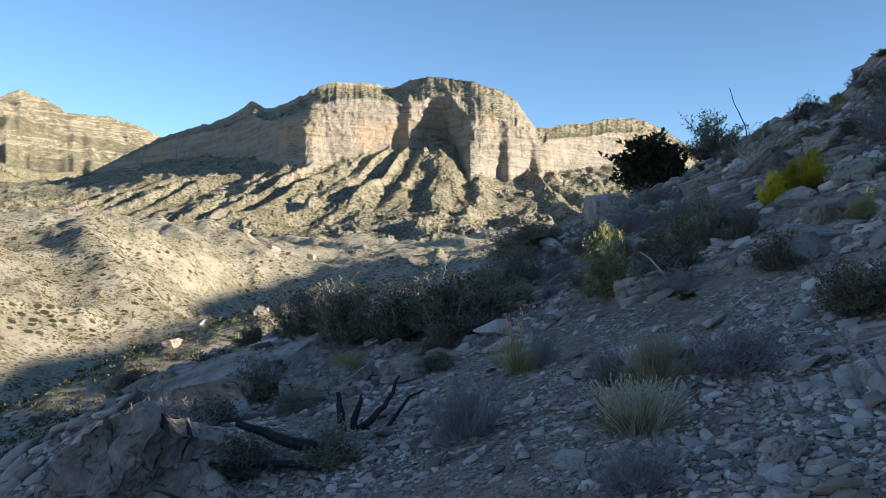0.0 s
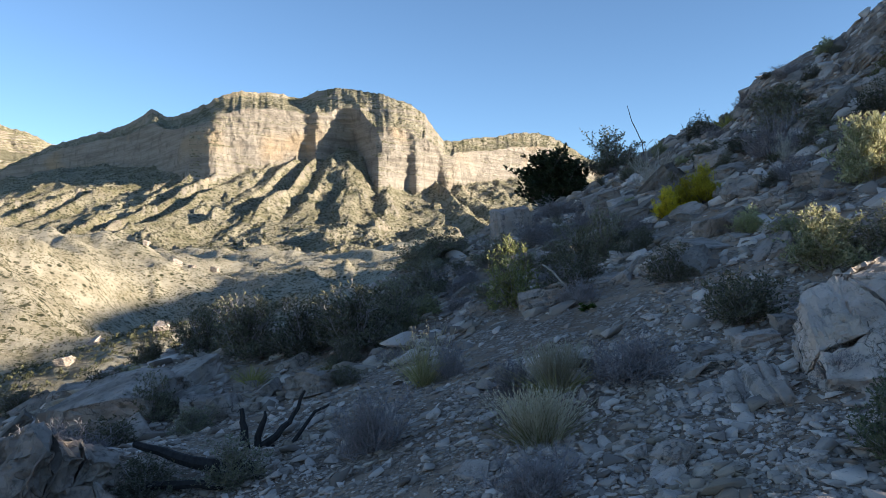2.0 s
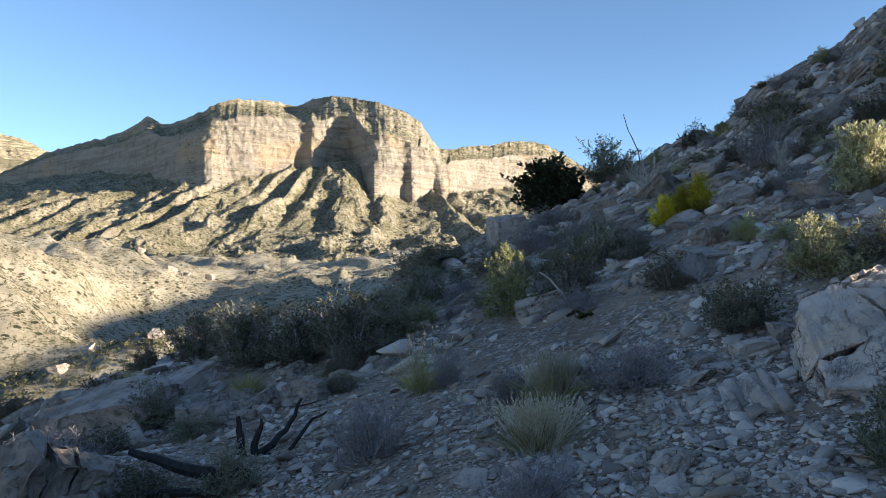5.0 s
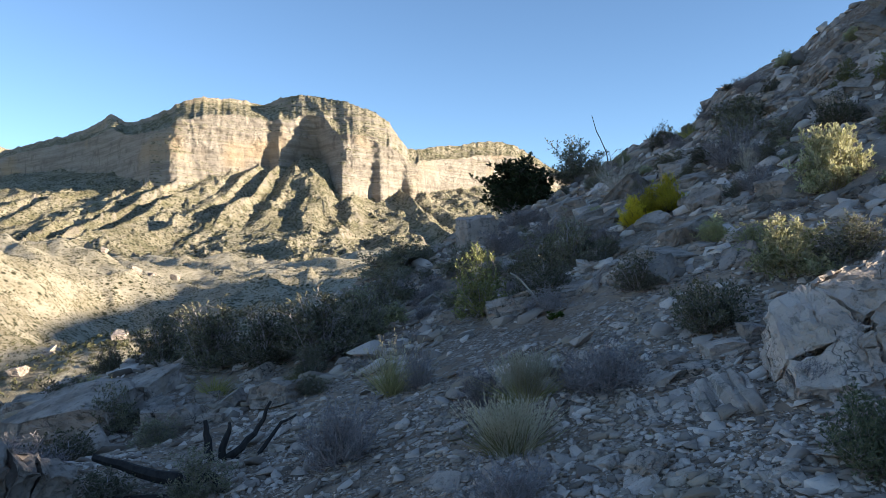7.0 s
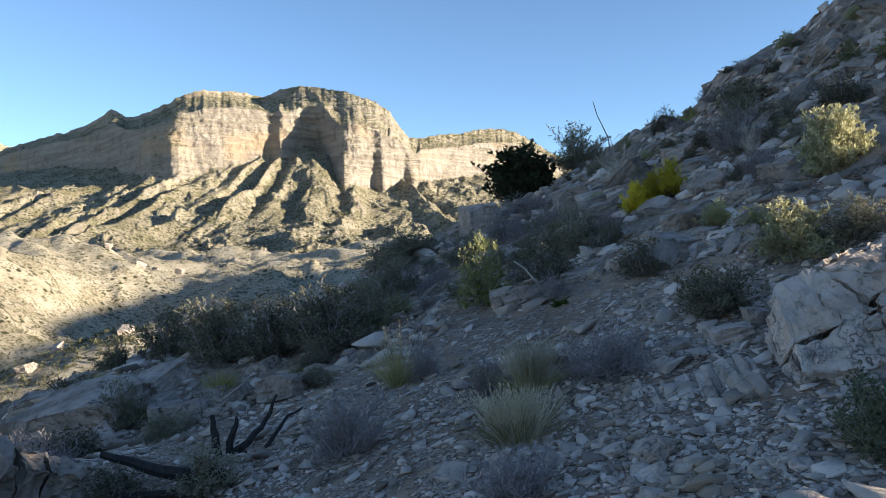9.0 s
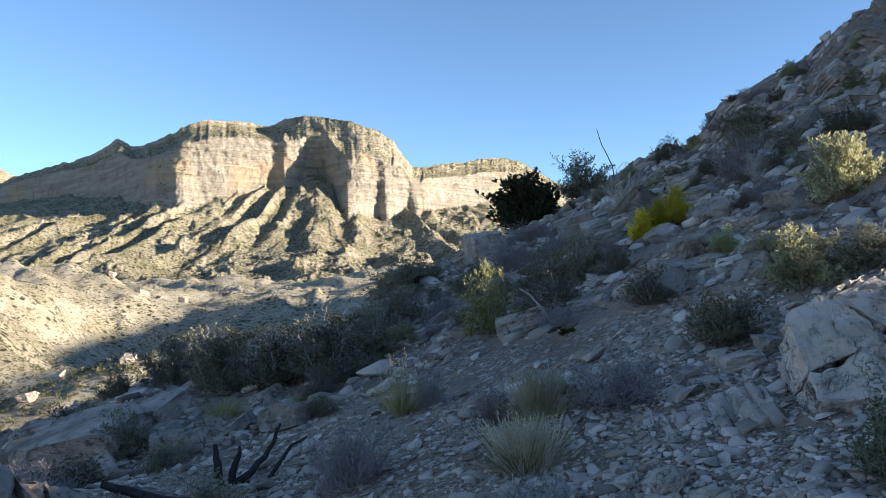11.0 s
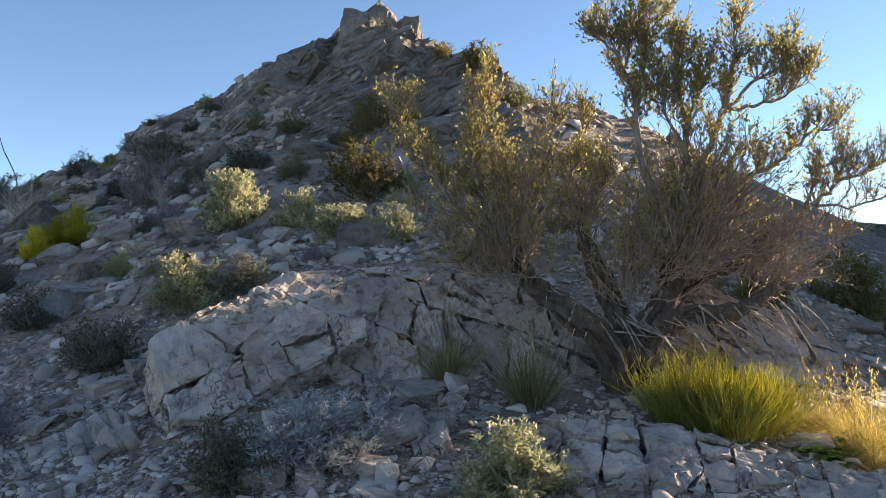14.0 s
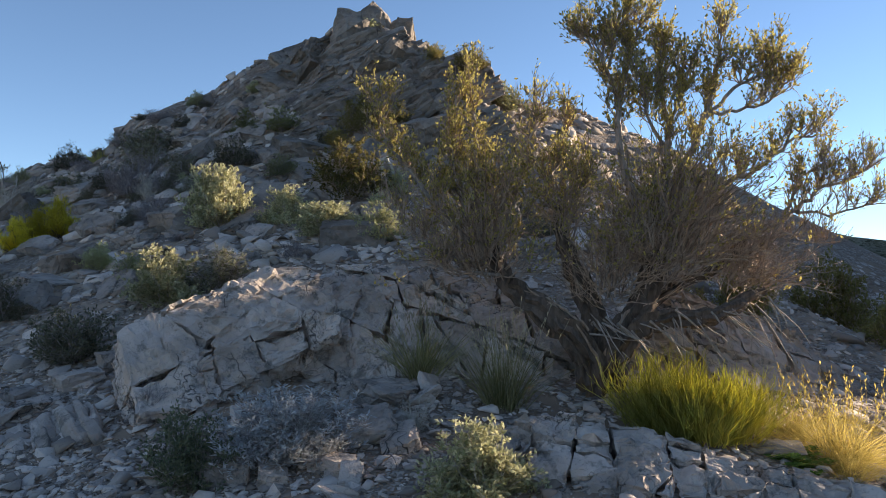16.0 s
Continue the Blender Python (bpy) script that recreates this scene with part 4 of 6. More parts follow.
blocks = rock_plane("bedrock_ledge", "tilted pale bedrock blocks below the hump", "bedrock", (3.796, 3.424, 0.925), (0.497, -0.867, -0.038), (0.774, 0.423, 0.472))
jointed(blocks, ((-0.54, 0.13), (-0.29, 0.36), (0.06, 0.38), (0.52, 0.16), (0.46, -0.16), (0.15, -0.34), (-0.22, -0.42), (-0.5, -0.14)), 0.5, ((22, 0.26, 10), (105, 0.3, 14)), 29, limestone, 0.022, 0.04, name="bedrock_block")
cleft = rock_plane("cleft_boulder", "large cleft limestone boulder on the downhill side", "boulder", (-2.72, 5.95, -0.12), (0.80, -0.25, 0.55), (-0.34, 0.62, 0.70))
jointed(cleft, ((-0.95, 0.12), (-0.45, 0.36), (0.15, 0.42), (0.62, 0.3), (0.75, 0.02), (0.35, -0.2), (-0.15, -0.4), (-0.8, -0.45)), 0.8, ((80, 0.62, 12), (25, 0.7, 16), ("bed", 0.4, 0)), 33, limestone_mid, 0.02, 0.05, fine=0.05, rough=0.045, name="rock_block")
shelf = rock_plane("bedrock_shelf", "brown shaded bedrock shelf beneath the cleft boulder", "bedrock", (-2.05, 5.75, -0.35), (0.75, -0.1, 0.30), (-0.1, 0.7, 0.72))
jointed(shelf, ((-0.7, 0.1), (-0.3, 0.45), (0.3, 0.4), (0.55, 0.05), (0.3, -0.5), (-0.5, -0.5)), 0.6, ((70, 0.5, 14), (10, 0.6, 16)), 37, limestone_mid, 0.014, 0.04, fine=0.07, name="rock_block")
shoulder = rock_plane("bedrock_slope", "brown bedrock shoulder beyond the golden grass", "bedrock", (6.3, 1.75, 1.22), (0.75, -0.75, -0.42), (0.60, 0.45, 0.62))
jointed(shoulder, ((-0.9, -0.1), (-0.75, 0.45), (-0.1, 0.5), (0.55, 0.42), (1.0, 0.2), (0.8, -0.4), (-0.3, -0.55)), 0.7, ((15, 0.36, 14), (100, 0.3, 12)), 23, limestone_mid, 0.014, 0.03, name="bedrock_block")
outcrop = rock_plane("bedrock_outcrop", "sunlit bedrock outcrop at the slope edge", "bedrock", (7.6, 1.0, 0.72), (0.5, -0.85, -0.1), (0.8, 0.4, 0.35))
jointed(outcrop, ((-0.8, 0.1), (-0.4, 0.5), (0.4, 0.5), (0.8, 0.1), (0.5, -0.5), (-0.5, -0.5)), 0.6, ((10, 0.45, 14), (100, 0.35, 12)), 27, limestone_mid, 0.014, 0.03, name="bedrock_block")
splinters = tagged(new("splintered_outcrop"), "upturned thin limestone beds breaking into splinters", "rock outcrop")
splinters.matrix_world = Matrix.Translation((2.42, 4.98, 0.5)) @ Matrix.Rotation(radians(-22), 4, "Z") @ Matrix.Rotation(radians(-24), 4, "Y") @ Matrix.Rotation(radians(18), 4, "X")
_sp = random.Random(31)
for k in range(22):
    bed = part("rock_bed", rock_form("rock_bed", (_sp.uniform(0.06, 0.11), _sp.uniform(0.42, 0.66), _sp.uniform(0.42, 0.5)), 300 + k, 14, 4, (0.3, 0.2, 0.25), (0.02, 0.06), 0.012, 0.02, 14), limestone, splinters)
    bed.matrix_local = Matrix.LocRotScale((-0.54 + 0.051 * k, _sp.uniform(-0.05, 0.05), _sp.uniform(-0.05, 0.0)), Euler((_sp.uniform(-0.12, 0.12), _sp.uniform(-0.1, 0.1), _sp.uniform(-0.1, 0.1))), None)

# rubble on the upper slope
_rub = [angular("slope_rock", (1, 0.85, 0.6), 600 + i, limestone_dark if i % 3 == 0 else limestone_mid) for i in range(9)]
_g = random.Random(61)
made = 0
while made < 300:
    az, d = _g.uniform(-22, 62), _g.uniform(9, 21)
    top = float(np.interp(az, EDGE_AZ, EDGE_R))
    if d > top * 0.98 or (az < 18 and _g.random() < 0.55):
        continue
    x, y = d * math.sin(radians(az)), d * math.cos(radians(az))
    w = 0.34 * math.exp(_g.gauss(0.05, 0.5))
    ob = new("slope_rock", _rub[made % 9])
    ob.matrix_world = Matrix.LocRotScale((x, y, gz(x, y) + 0.02 * w), slope_tilt(x, y) @ Euler((_g.uniform(-0.4, 0.4), _g.uniform(-0.4, 0.4), _g.uniform(0, 6.28))).to_quaternion(), (w, w, w * _g.uniform(0.6, 1.0)))
    tagged(ob, "weathered limestone rock half sunk in the slope, coloured for shade", "rock", "rocks on the upper slope")
    made += 1

# the summit crags: slabs that all dip one way
_shapes = [angular("crag_slab", (1, 1, 1), 400 + i, limestone_dark, 9, 0.085, 0.03, 3) for i in range(9)]
crag = new("summit_crag")
tagged(crag, "dark craggy summit of tilted limestone slabs", "rock outcrop")
_c = random.Random(12)
_dip = Euler((radians(16), radians(-30), radians(-44)))


def crag_slab(x, y, z, w, d, h, spin=0.0, parent=crag):
    p = new("crag_slab", _shapes[_c.randrange(len(_shapes))])
    p.parent = parent
    wild = 0.55 if _c.random() < 0.4 else 0.0
    e = Euler((_dip.x + wild * _c.uniform(-1, 1) + _c.uniform(-0.14, 0.14), _dip.y + _c.uniform(-0.15, 0.15) + spin, _dip.z + wild * _c.uniform(-2, 2) + _c.uniform(-0.2, 0.2)))
    p.matrix_local = Matrix.LocRotScale((x, y, z), e, (w, d, h))
    return p


for _ in range(240):
    az = radians(_c.triangular(28, 60, 43))
    top = np.interp(math.degrees(az), EDGE_AZ, EDGE_R)
    d = top * _c.uniform(0.66, 0.93 if az < radians(39) else 0.97) ** 0.8
    x, y = d * math.sin(az), d * math.cos(az)
    k = float(step(0.72, 1.0, np.array(d / top)))
    w = _c.uniform(0.45, 0.9) * (0.7 + 0.9 * k) * (0.62 if az < radians(40) else 1.0)
    t = w * _c.uniform(0.3, 0.5)
    crag_slab(x, y, gz(x, y) - 0.04 - 0.14 * w - 0.3 * w * float(az < radians(39)), w * 1.5, w * 1.0, t * 1.25)


def spire(x, y, w, h, lean, seed, parent, name):
    """A leaning pointed slab."""
    rng = random.Random(seed)
    bm = bmesh.new()
    for k in range(7):
        a = k * 0.9
        bm.verts.new((math.cos(a) * w * 0.6 * rng.uniform(0.8, 1.1), math.sin(a) * w * 0.45, -0.5 * h))
        bm.verts.new((math.cos(a) * w * 0.5 * rng.uniform(0.7, 1.1) + lean * 0.45 * h, math.sin(a) * w * 0.36, 0.4 * h * rng.uniform(0.8, 1.1)))
    for k in range(3):
        bm.verts.new((lean * h + rng.uniform(-0.36, 0.36) * w, rng.uniform(-0.3, 0.3) * w, h * rng.uniform(0.78, 1.02)))
    res = bmesh.ops.convex_hull(bm, input=bm.verts)
    junk = list({g for g in res["geom_interior"] + res["geom_unused"] if isinstance(g, bmesh.types.BMVert)})
    if junk:
        bmesh.ops.delete(bm, geom=junk, context="VERTS")
    worn(bm, 3, 0.03, 5.0, seed)
    p = part(name, finish(bm, name), limestone_dark, parent)
    p.matrix_world = Matrix.LocRotScale((x, y, gz(x, y)), Euler((0, 0, radians(-45))), None)


for k, ((x, y, w, h), lean) in enumerate(zip(ROCK_TIP, (-0.1, 0.12, 0.38, 0.5))):
    spire(x, y, w * 1.15, h * 0.66, lean, 700 + k, crag, "crag_spire")
fins = tagged(new("rock_fin"), "pale pointed limestone fins on the crest", "rock outcrop")
for k, ((x, y, w, h), lean) in enumerate(zip(ROCK_FIN, (0.15, 0.3, 0.1, 0.0, 0.05))):
    spire(x, y, w * 0.9, h, lean, 710 + k, fins, "fin")


# ---- plants ----
AT_GREY = [(0.18, 6.23, 0.69, 0.64), (1.38, 6.4, 0.45, 0.38), (2.12, 5.74, 0.76, 0.53), (1.04, 7.83, 0.4, 0.49), (1.05, 4.23, 0.55, 0.36), (2.65, 8.91, 0.57, 0.4), (2.01, 13.59, 0.59, 0.44), (3.57, 14.58, 1.19, 0.54), (4.44, 11.69, 0.54, 0.45), (4.25, 13.87, 0.94, 0.63), (4.72, 17.36, 1.42, 0.58), (-2.5, 7.07, 0.9, 0.56), (6.11, 6.93, 0.4, 0.3), (2.99, 4.49, 0.35, 0.31)]
AT_DARK = [(3.32, 6.26, 0.77, 0.56), (2.98, 11.32, 0.59, 0.5), (4.05, 10.56, 0.45, 0.45), (-2.33, 9.89, 0.67, 0.63), (-2.62, 8.87, 0.72, 0.51), (-3.32, 13.52, 0.7, 0.55), (-3.31, 11.43, 0.78, 0.47), (8.74, 11.98, 0.86, 0.59), (9.07, 15.76, 1.33, 0.77), (9.21, 19.67, 0.95, 0.71), (8.78, 19.9, 0.35, 0.32), (7.22, 13.57, 0.89, 0.5), (6.89, 14.29, 1.03, 0.57)]
AT_SAGE = [(3.51, 8.23, 0.58, 0.42), (-1.47, 12.08, 1.49, 0.97), (-2.44, 13.51, 1.09, 0.89), (-0.69, 11.37, 1.23, 0.82), (0.09, 10.75, 1.32, 0.93), (0.62, 11.36, 0.9, 0.82), (1.28, 13.64, 1.08, 0.69), (1.59, 16.94, 1.34, 0.67), (2.26, 17.37, 1.51, 0.57), (2.69, 14.26, 0.94, 0.57), (3.33, 11.33, 0.93, 0.59), (3.66, 11.02, 0.67, 0.75), (8.06, 23.57, 1.8, 1.35), (4.98, 6.77, 0.72, 0.45), (-1.68, 8.72, 0.52, 0.33), (-0.89, 6.29, 0.55, 0.38), (-1.56, 6.32, 0.54, 0.32), (-5.11, 12.85, 0.96, 0.42), (8.02, 12.49, 0.65, 0.45), (7.31, 11.8, 0.4, 0.4)]
AT_SAGEY = [(2.15, 10.04, 0.89, 0.85), (9.92, 13.38, 0.73, 0.51), (10.23, 12.52, 0.95, 0.47), (14.27, 12.1, 0.84, 0.49)]
AT_JUNIPER = [(6.3, 24.15, 2.16, 1.65)]
AT_DEADP = [(6.49, 16.19, 1.38, 0.94), (7.03, 11.97, 0.5, 0.55), (3.86, 2.98, 0.24, 0.26)]
AT_YELLOW = [(5.02, 11.85, 0.55, 0.50), (5.3, 11.95, 0.5, 0.55), (5.6, 11.8, 0.5, 0.62)]
AT_PALE = [(4.86, 9.05, 0.48, 0.38), (4.73, 7.89, 0.53, 0.4), (8.83, 10.73, 0.65, 0.46), (7.1, 6.55, 0.62, 0.55), (13.83, 9.65, 1.07, 0.73), (9.55, 8.67, 0.47, 0.42), (8.38, 7.85, 0.41, 0.41)]
AT_PALEL = [(4.52, 6.96, 0.78, 0.63), (6.59, 9.18, 0.93, 1.07), (7.1, 8.41, 0.71, 0.59), (7.05, 7.42, 0.95, 0.55), (3.43, 2.12, 0.55, 0.43)]
AT_GRASSY = [(-3.14, 12, 0.36, 0.34), (-1.24, 10.36, 0.53, 0.39), (-0.23, 10, 0.33, 0.22), (9.56, 18.95, 0.7, 0.49)]
AT_GRASSO = [(0.75, 7.92, 0.50, 0.62), (4.5, 3.5, 0.62, 0.58), (4.5, 2.78, 0.56, 0.66)]
AT_GRASSB = [(1.65, 6.05, 0.5, 0.4), (1.28, 5.13, 0.58, 0.37)]
AT_GREEN = [(2.66, 8.51, 0.21, 0.09), (2.04, 4.66, 0.1, 0.04), (4.98, 1.11, 0.39, 0.09)]
AT_OLIVE = [(8.87, 8.97, 1.47, 1.09), (10.06, 2.17, 0.93, 1.04), (11.12, 1.96, 0.71, 0.91)]
AT_SILVERG = [(2.67, 3.47, 0.54, 0.45)]
AT_SILVER = [(3.11, 3.27, 0.75, 0.41)]
AT_EPH = [(4.95, 1.70, 0.80, 0.70)]
AT_GRASSG = [(5.28, 1.0, 0.62, 0.50), (5.45, 1.3, 0.42, 0.42), (5.05, 0.9, 0.36, 0.30), (6.41, 3.65, 0.21, 0.22), (9.19, 6.18, 0.24, 0.21)]

sage_leaf = leaf_material("sage_leaf", (0.11, 0.11, 0.068), (0.30, 0.285, 0.19))
dark_leaf = leaf_material("dark_scrub_leaf", (0.075, 0.076, 0.046), (0.21, 0.195, 0.125), 0.25)
grey_leaf = leaf_material("blue_grey_leaf", (0.18, 0.17, 0.175), (0.33, 0.31, 0.305), 0.2)
pale_leaf = leaf_material("pale_green_leaf", (0.27, 0.28, 0.13), (0.45, 0.43, 0.24), 0.4)
silver_leaf = leaf_material("silver_leaf", (0.36, 0.355, 0.345), (0.60, 0.58, 0.55), 0.25)
yellow_leaf = leaf_material("yellow_stem", (0.48, 0.40, 0.03), (0.78, 0.64, 0.08), 0.5)
olive_leaf = leaf_material("olive_leaf", (0.15, 0.135, 0.04), (0.32, 0.26, 0.085), 0.45)
juniper_leaf = leaf_material("juniper_leaf", (0.018, 0.028, 0.012), (0.045, 0.055, 0.025), 0.15)
rose_leaf = leaf_material("cliffrose_leaf", (0.27, 0.24, 0.07), (0.66, 0.54, 0.19), 0.58)
dry_grass = leaf_material("dry_grass", (0.54, 0.47, 0.32), (0.80, 0.72, 0.54), 0.35)
olive_grass = leaf_material("olive_grass", (0.14, 0.14, 0.05), (0.38, 0.33, 0.16), 0.4)
gold_grass = leaf_material("gold_grass", (0.26, 0.20, 0.045), (0.56, 0.43, 0.15), 0.52)
joint_stem = leaf_material("jointfir_stem", (0.30, 0.30, 0.06), (0.66, 0.60, 0.17), 0.62)
fresh_leaf = leaf_material("fresh_leaf", (0.08, 0.14, 0.025), (0.17, 0.24, 0.05), 0.4)

_turn = random.Random(3)


def plant(name, meshes, names, x, y, w, h, label, category, group="", sink=0.03, grow=1.0):
    ob = new(name)
    t = _turn.uniform(0, 6.28)
    ob.matrix_world = Matrix.LocRotScale((x, y, gz(x, y) - sink), Euler((_turn.uniform(-0.08, 0.08), _turn.uniform(-0.08, 0.08), t)), (w * grow, w * grow * _turn.uniform(0.85, 1.1), h * grow))
    for me, n in zip(meshes, names):
        if me is not None:
            part(n, me, None, ob)
    return tagged(ob, label, category, group)


def sow(rows, name, kinds, names, label, category, group, grow=1.0):
    for i, (x, y, w, h) in enumerate(rows):
        plant(name, kinds[i % len(kinds)], names, x, y, w, h, label, category, group, grow=grow)


LS = ("branchwork", "foliage")
sage_k = [shrub_meshes("sage", s, grey_bark, sage_leaf, 56, 9, 4, 3, 0.055, 0.4, thick=0.011) for s in (1, 2, 3)]
sagey_k = [shrub_meshes("sage_y", s, grey_bark, leaf_material("yellow_sage_leaf", (0.17, 0.185, 0.07), (0.36, 0.35, 0.15)), 42, 7, 4, 4, 0.06) for s in (5,)]
grey_k = [shrub_meshes("greybrush", s, grey_bark, grey_leaf, 56, 9, 6, 1, 0.04, 0.35, thick=0.015, curl=0.30) for s in (11, 12, 13)]
dark_k = [shrub_meshes("darkbrush", s, grey_bark, dark_leaf, 52, 9, 4, 3, 0.055, 0.4, thick=0.010) for s in (21, 22)]
pale_k = [shrub_meshes("palebrush", s, grey_bark, pale_leaf, 54, 8, 5, 4, 0.05, 0.5) for s in (31, 32)]
# sunlit kind of the dusty pale shrub: sunlight brightens its leaf and twig colours
lit_k = [shrub_meshes("litbrush", s, pale_bark, leaf_material("dusty_lit_leaf", (0.25, 0.25, 0.12), (0.52, 0.48, 0.30), 0.4), 54, 8, 5, 4, 0.06, 0.5) for s in (41, 42)]
silver_k = [shrub_meshes("silverbrush", 51, grey_bark, silver_leaf, 70, 9, 5, 5, 0.065, 0.24, thick=0.006)]
silverg_k = [shrub_meshes("silvergreen", 52, grey_bark, leaf_material("silver_green_leaf", (0.10, 0.12, 0.07), (0.24, 0.25, 0.14), 0.35), 60, 9, 5, 5, 0.045, 0.42)]
olive_k = [shrub_meshes("olivebrush", s, brown_bark, olive_leaf, 46, 9, 5, 5, 0.04, 0.5, thick=0.01) for s in (61, 62)]
dead_k = [shrub_meshes("deadbrush", 71, pale_bark, None, 40, 8, 4, 0, steep=(15, 85), thick=0.012, curl=0.26)]
yellow_k = [shrub_meshes("rabbitbrush", 81, dark_bark, yellow_leaf, 60, 8, 5, 5, 0.10, 0.14, steep=(5, 86), curl=0.16, lift=0.08)]
jun_k = [shrub_meshes("juniper", 91, dark_bark, juniper_leaf, 60, 12, 6, 8, 0.05, 0.7, thick=0.02, steep=(-2, 88))]

sow(AT_SAGE, "sagebrush", sage_k, LS, "grey-green sagebrush rooted in stony slope", "shrub", "sagebrush on the slope")
sow(AT_SAGEY, "yellow_sagebrush", sagey_k, LS, "sagebrush with yellow-green tips", "shrub", "yellow-tipped shrubs")
sow(AT_GREY, "blackbrush", grey_k, LS, "leafless blue-grey twiggy shrub in gravel", "shrub", "grey twiggy shrubs")
sow(AT_DARK, "dark_scrub", dark_k, LS, "low dark scrub bush on rocky slope", "shrub", "dark scrub bushes")
sow(AT_PALE, "pale_bursage", pale_k, LS, "pale green low desert shrub", "shrub", "pale low shrubs")
sow(AT_PALEL, "dusty_lit_bursage", lit_k, LS, "dusty pale shrub catching the sun", "shrub", "dusty pale shrubs")
sow(AT_SILVER, "silver_shrub", silver_k, LS, "silvery mat shrub below the ledge", "shrub", "")
sow(AT_SILVERG, "silver_green_shrub", silverg_k, LS, "grey-green shrub with frosted tips", "shrub", "")
AT_OLIVE += [(9.0, 1.3, 0.8, 0.7), (8.3, 2.6, 0.7, 0.6), (12.0, 1.2, 1.2, 0.9), (7.2, 2.7, 0.5, 0.45)]
sow(AT_OLIVE, "olive_bush", olive_k, LS, "olive-brown bush in warm sunlight", "bush", "olive bushes")
sow(AT_DEADP, "dead_shrub", dead_k, LS, "bleached dead shrub of bare twigs", "shrub", "dead shrubs")
sow(AT_YELLOW, "rabbitbrush", yellow_k, LS, "bright yellow rabbitbrush on the slope", "shrub", "")
sow(AT_JUNIPER, "juniper", jun_k, ("trunk", "crown"), "dark green juniper on the skyline", "tree", "")

# more scrub over the upper slope
_sc = random.Random(414)
grown = 0
while grown < 130:
    az, d = _sc.uniform(-3, 60), _sc.uniform(8.5, 25)
    if d > float(np.interp(az, EDGE_AZ, EDGE_R)) * 0.99 or (az > 50 and d < 10):
        continue
    # keep open ground downhill of the bright shrubs
    if any(abs(az - math.degrees(math.atan2(p[0], p[1]))) < 2.6 and -4.5 < d - math.hypot(p[0], p[1]) < 0.8 for p in AT_YELLOW + AT_PALEL + AT_PALE + AT_SAGEY + AT_JUNIPER):
        continue
    x, y = d * math.sin(radians(az)), d * math.cos(radians(az))
    w = 0.45 * math.exp(_sc.gauss(0.0, 0.35))
    h = w * _sc.uniform(0.55, 0.85)
    pick = _sc.random()
    if pick < 0.4:
        plant("blackbrush", grey_k[grown % 3], LS, x, y, w, h, "leafless blue-grey twiggy shrub in gravel", "shrub", "grey twiggy shrubs")
    elif pick < 0.65:
        plant("sagebrush", sage_k[grown % 3], LS, x, y, w, h, "grey-green sagebrush rooted in stony slope", "shrub", "sagebrush on the slope")
    elif pick < 0.88:
        plant("dark_scrub", dark_k[grown % 2], LS, x, y, w, h, "low dark scrub bush on rocky slope", "shrub", "dark scrub bushes")
    else:
        plant("pale_bursage", pale_k[grown % 2], LS, x, y, w * 0.8, h * 0.8, "pale green low desert shrub", "shrub", "pale low shrubs")
    grown += 1

# bushes rooted in clefts of the summit crag
for i, (x, y, z, w, h) in enumerate(((10.85, 10.78, 4.9, 1.0, 0.85), (11.35, 10.4, 5.0, 0.7, 0.6), (13.1, 9.9, 6.45, 0.8, 0.7), (13.0, 10.9, 6.85, 0.5, 0.45), (10.3, 11.0, 4.6, 0.5, 0.4))):
    ob = plant("olive_bush", olive_k[i % 2], LS, x, y, w, h, "olive-brown bush rooted in a crag cleft", "bush", "bushes on the crag")
    ob.matrix_world = Matrix.Translation((0, 0, z - gz(x, y))) @ ob.matrix_world

straw = leaf_material("straw", (0.30, 0.25, 0.15), (0.50, 0.43, 0.29), 0.35)
blond_k = [grass_meshes("blond", s, olive_grass, 260, 0.2, (0.05, 0.35), 0.016, (40, 88), 320, dry_grass) for s in (101, 102)]
tuft_k = [grass_meshes("tuft", s, olive_grass, 420, 0.17, (0.1, 0.5), 0.009, (45, 88), 40, straw) for s in (111, 112)]
ytuft_k = [grass_meshes("ytuft", s, leaf_material("yellow_grass", (0.20, 0.19, 0.05), (0.42, 0.37, 0.13), 0.4), 240, 0.18, (0.1, 0.5), 0.018) for s in (121,)]
gold_k = [grass_meshes("gold", s, gold_grass, 900, 0.22, (0.25, 0.95), 0.006, (35, 86), 40, gold_grass) for s in (131, 132)]
GS = ("tuft", "plume")
sow(AT_GRASSB, "bunchgrass", blond_k, GS, "blond dry bunchgrass with a green base", "grass", "blond bunchgrass", 1.0)
sow(AT_GRASSO, "bunchgrass", tuft_k, GS, "olive and straw bunchgrass tuft", "grass", "olive bunchgrass", 1.0)
sow(AT_GRASSY, "bunchgrass", ytuft_k, GS, "yellow-green grass tuft among rocks", "grass", "yellow grass tufts", 1.0)
AT_GRASSG += [(6.1, 0.75, 0.35, 0.22), (5.9, 1.15, 0.3, 0.2), (6.6, 0.9, 0.3, 0.2), (5.2, 0.95, 0.3, 0.16)]
sow(AT_GRASSG, "golden_grass", gold_k, GS, "golden backlit bunchgrass, drooping", "grass", "golden grass", 1.0)
herb_k = [shrub_meshes("herb", 141, brown_bark, fresh_leaf, 20, 4, 3, 6, 0.16, 0.5)]
sow(AT_GREEN, "green_herb", herb_k, LS, "small fresh green herb in gravel", "herb", "green herbs")


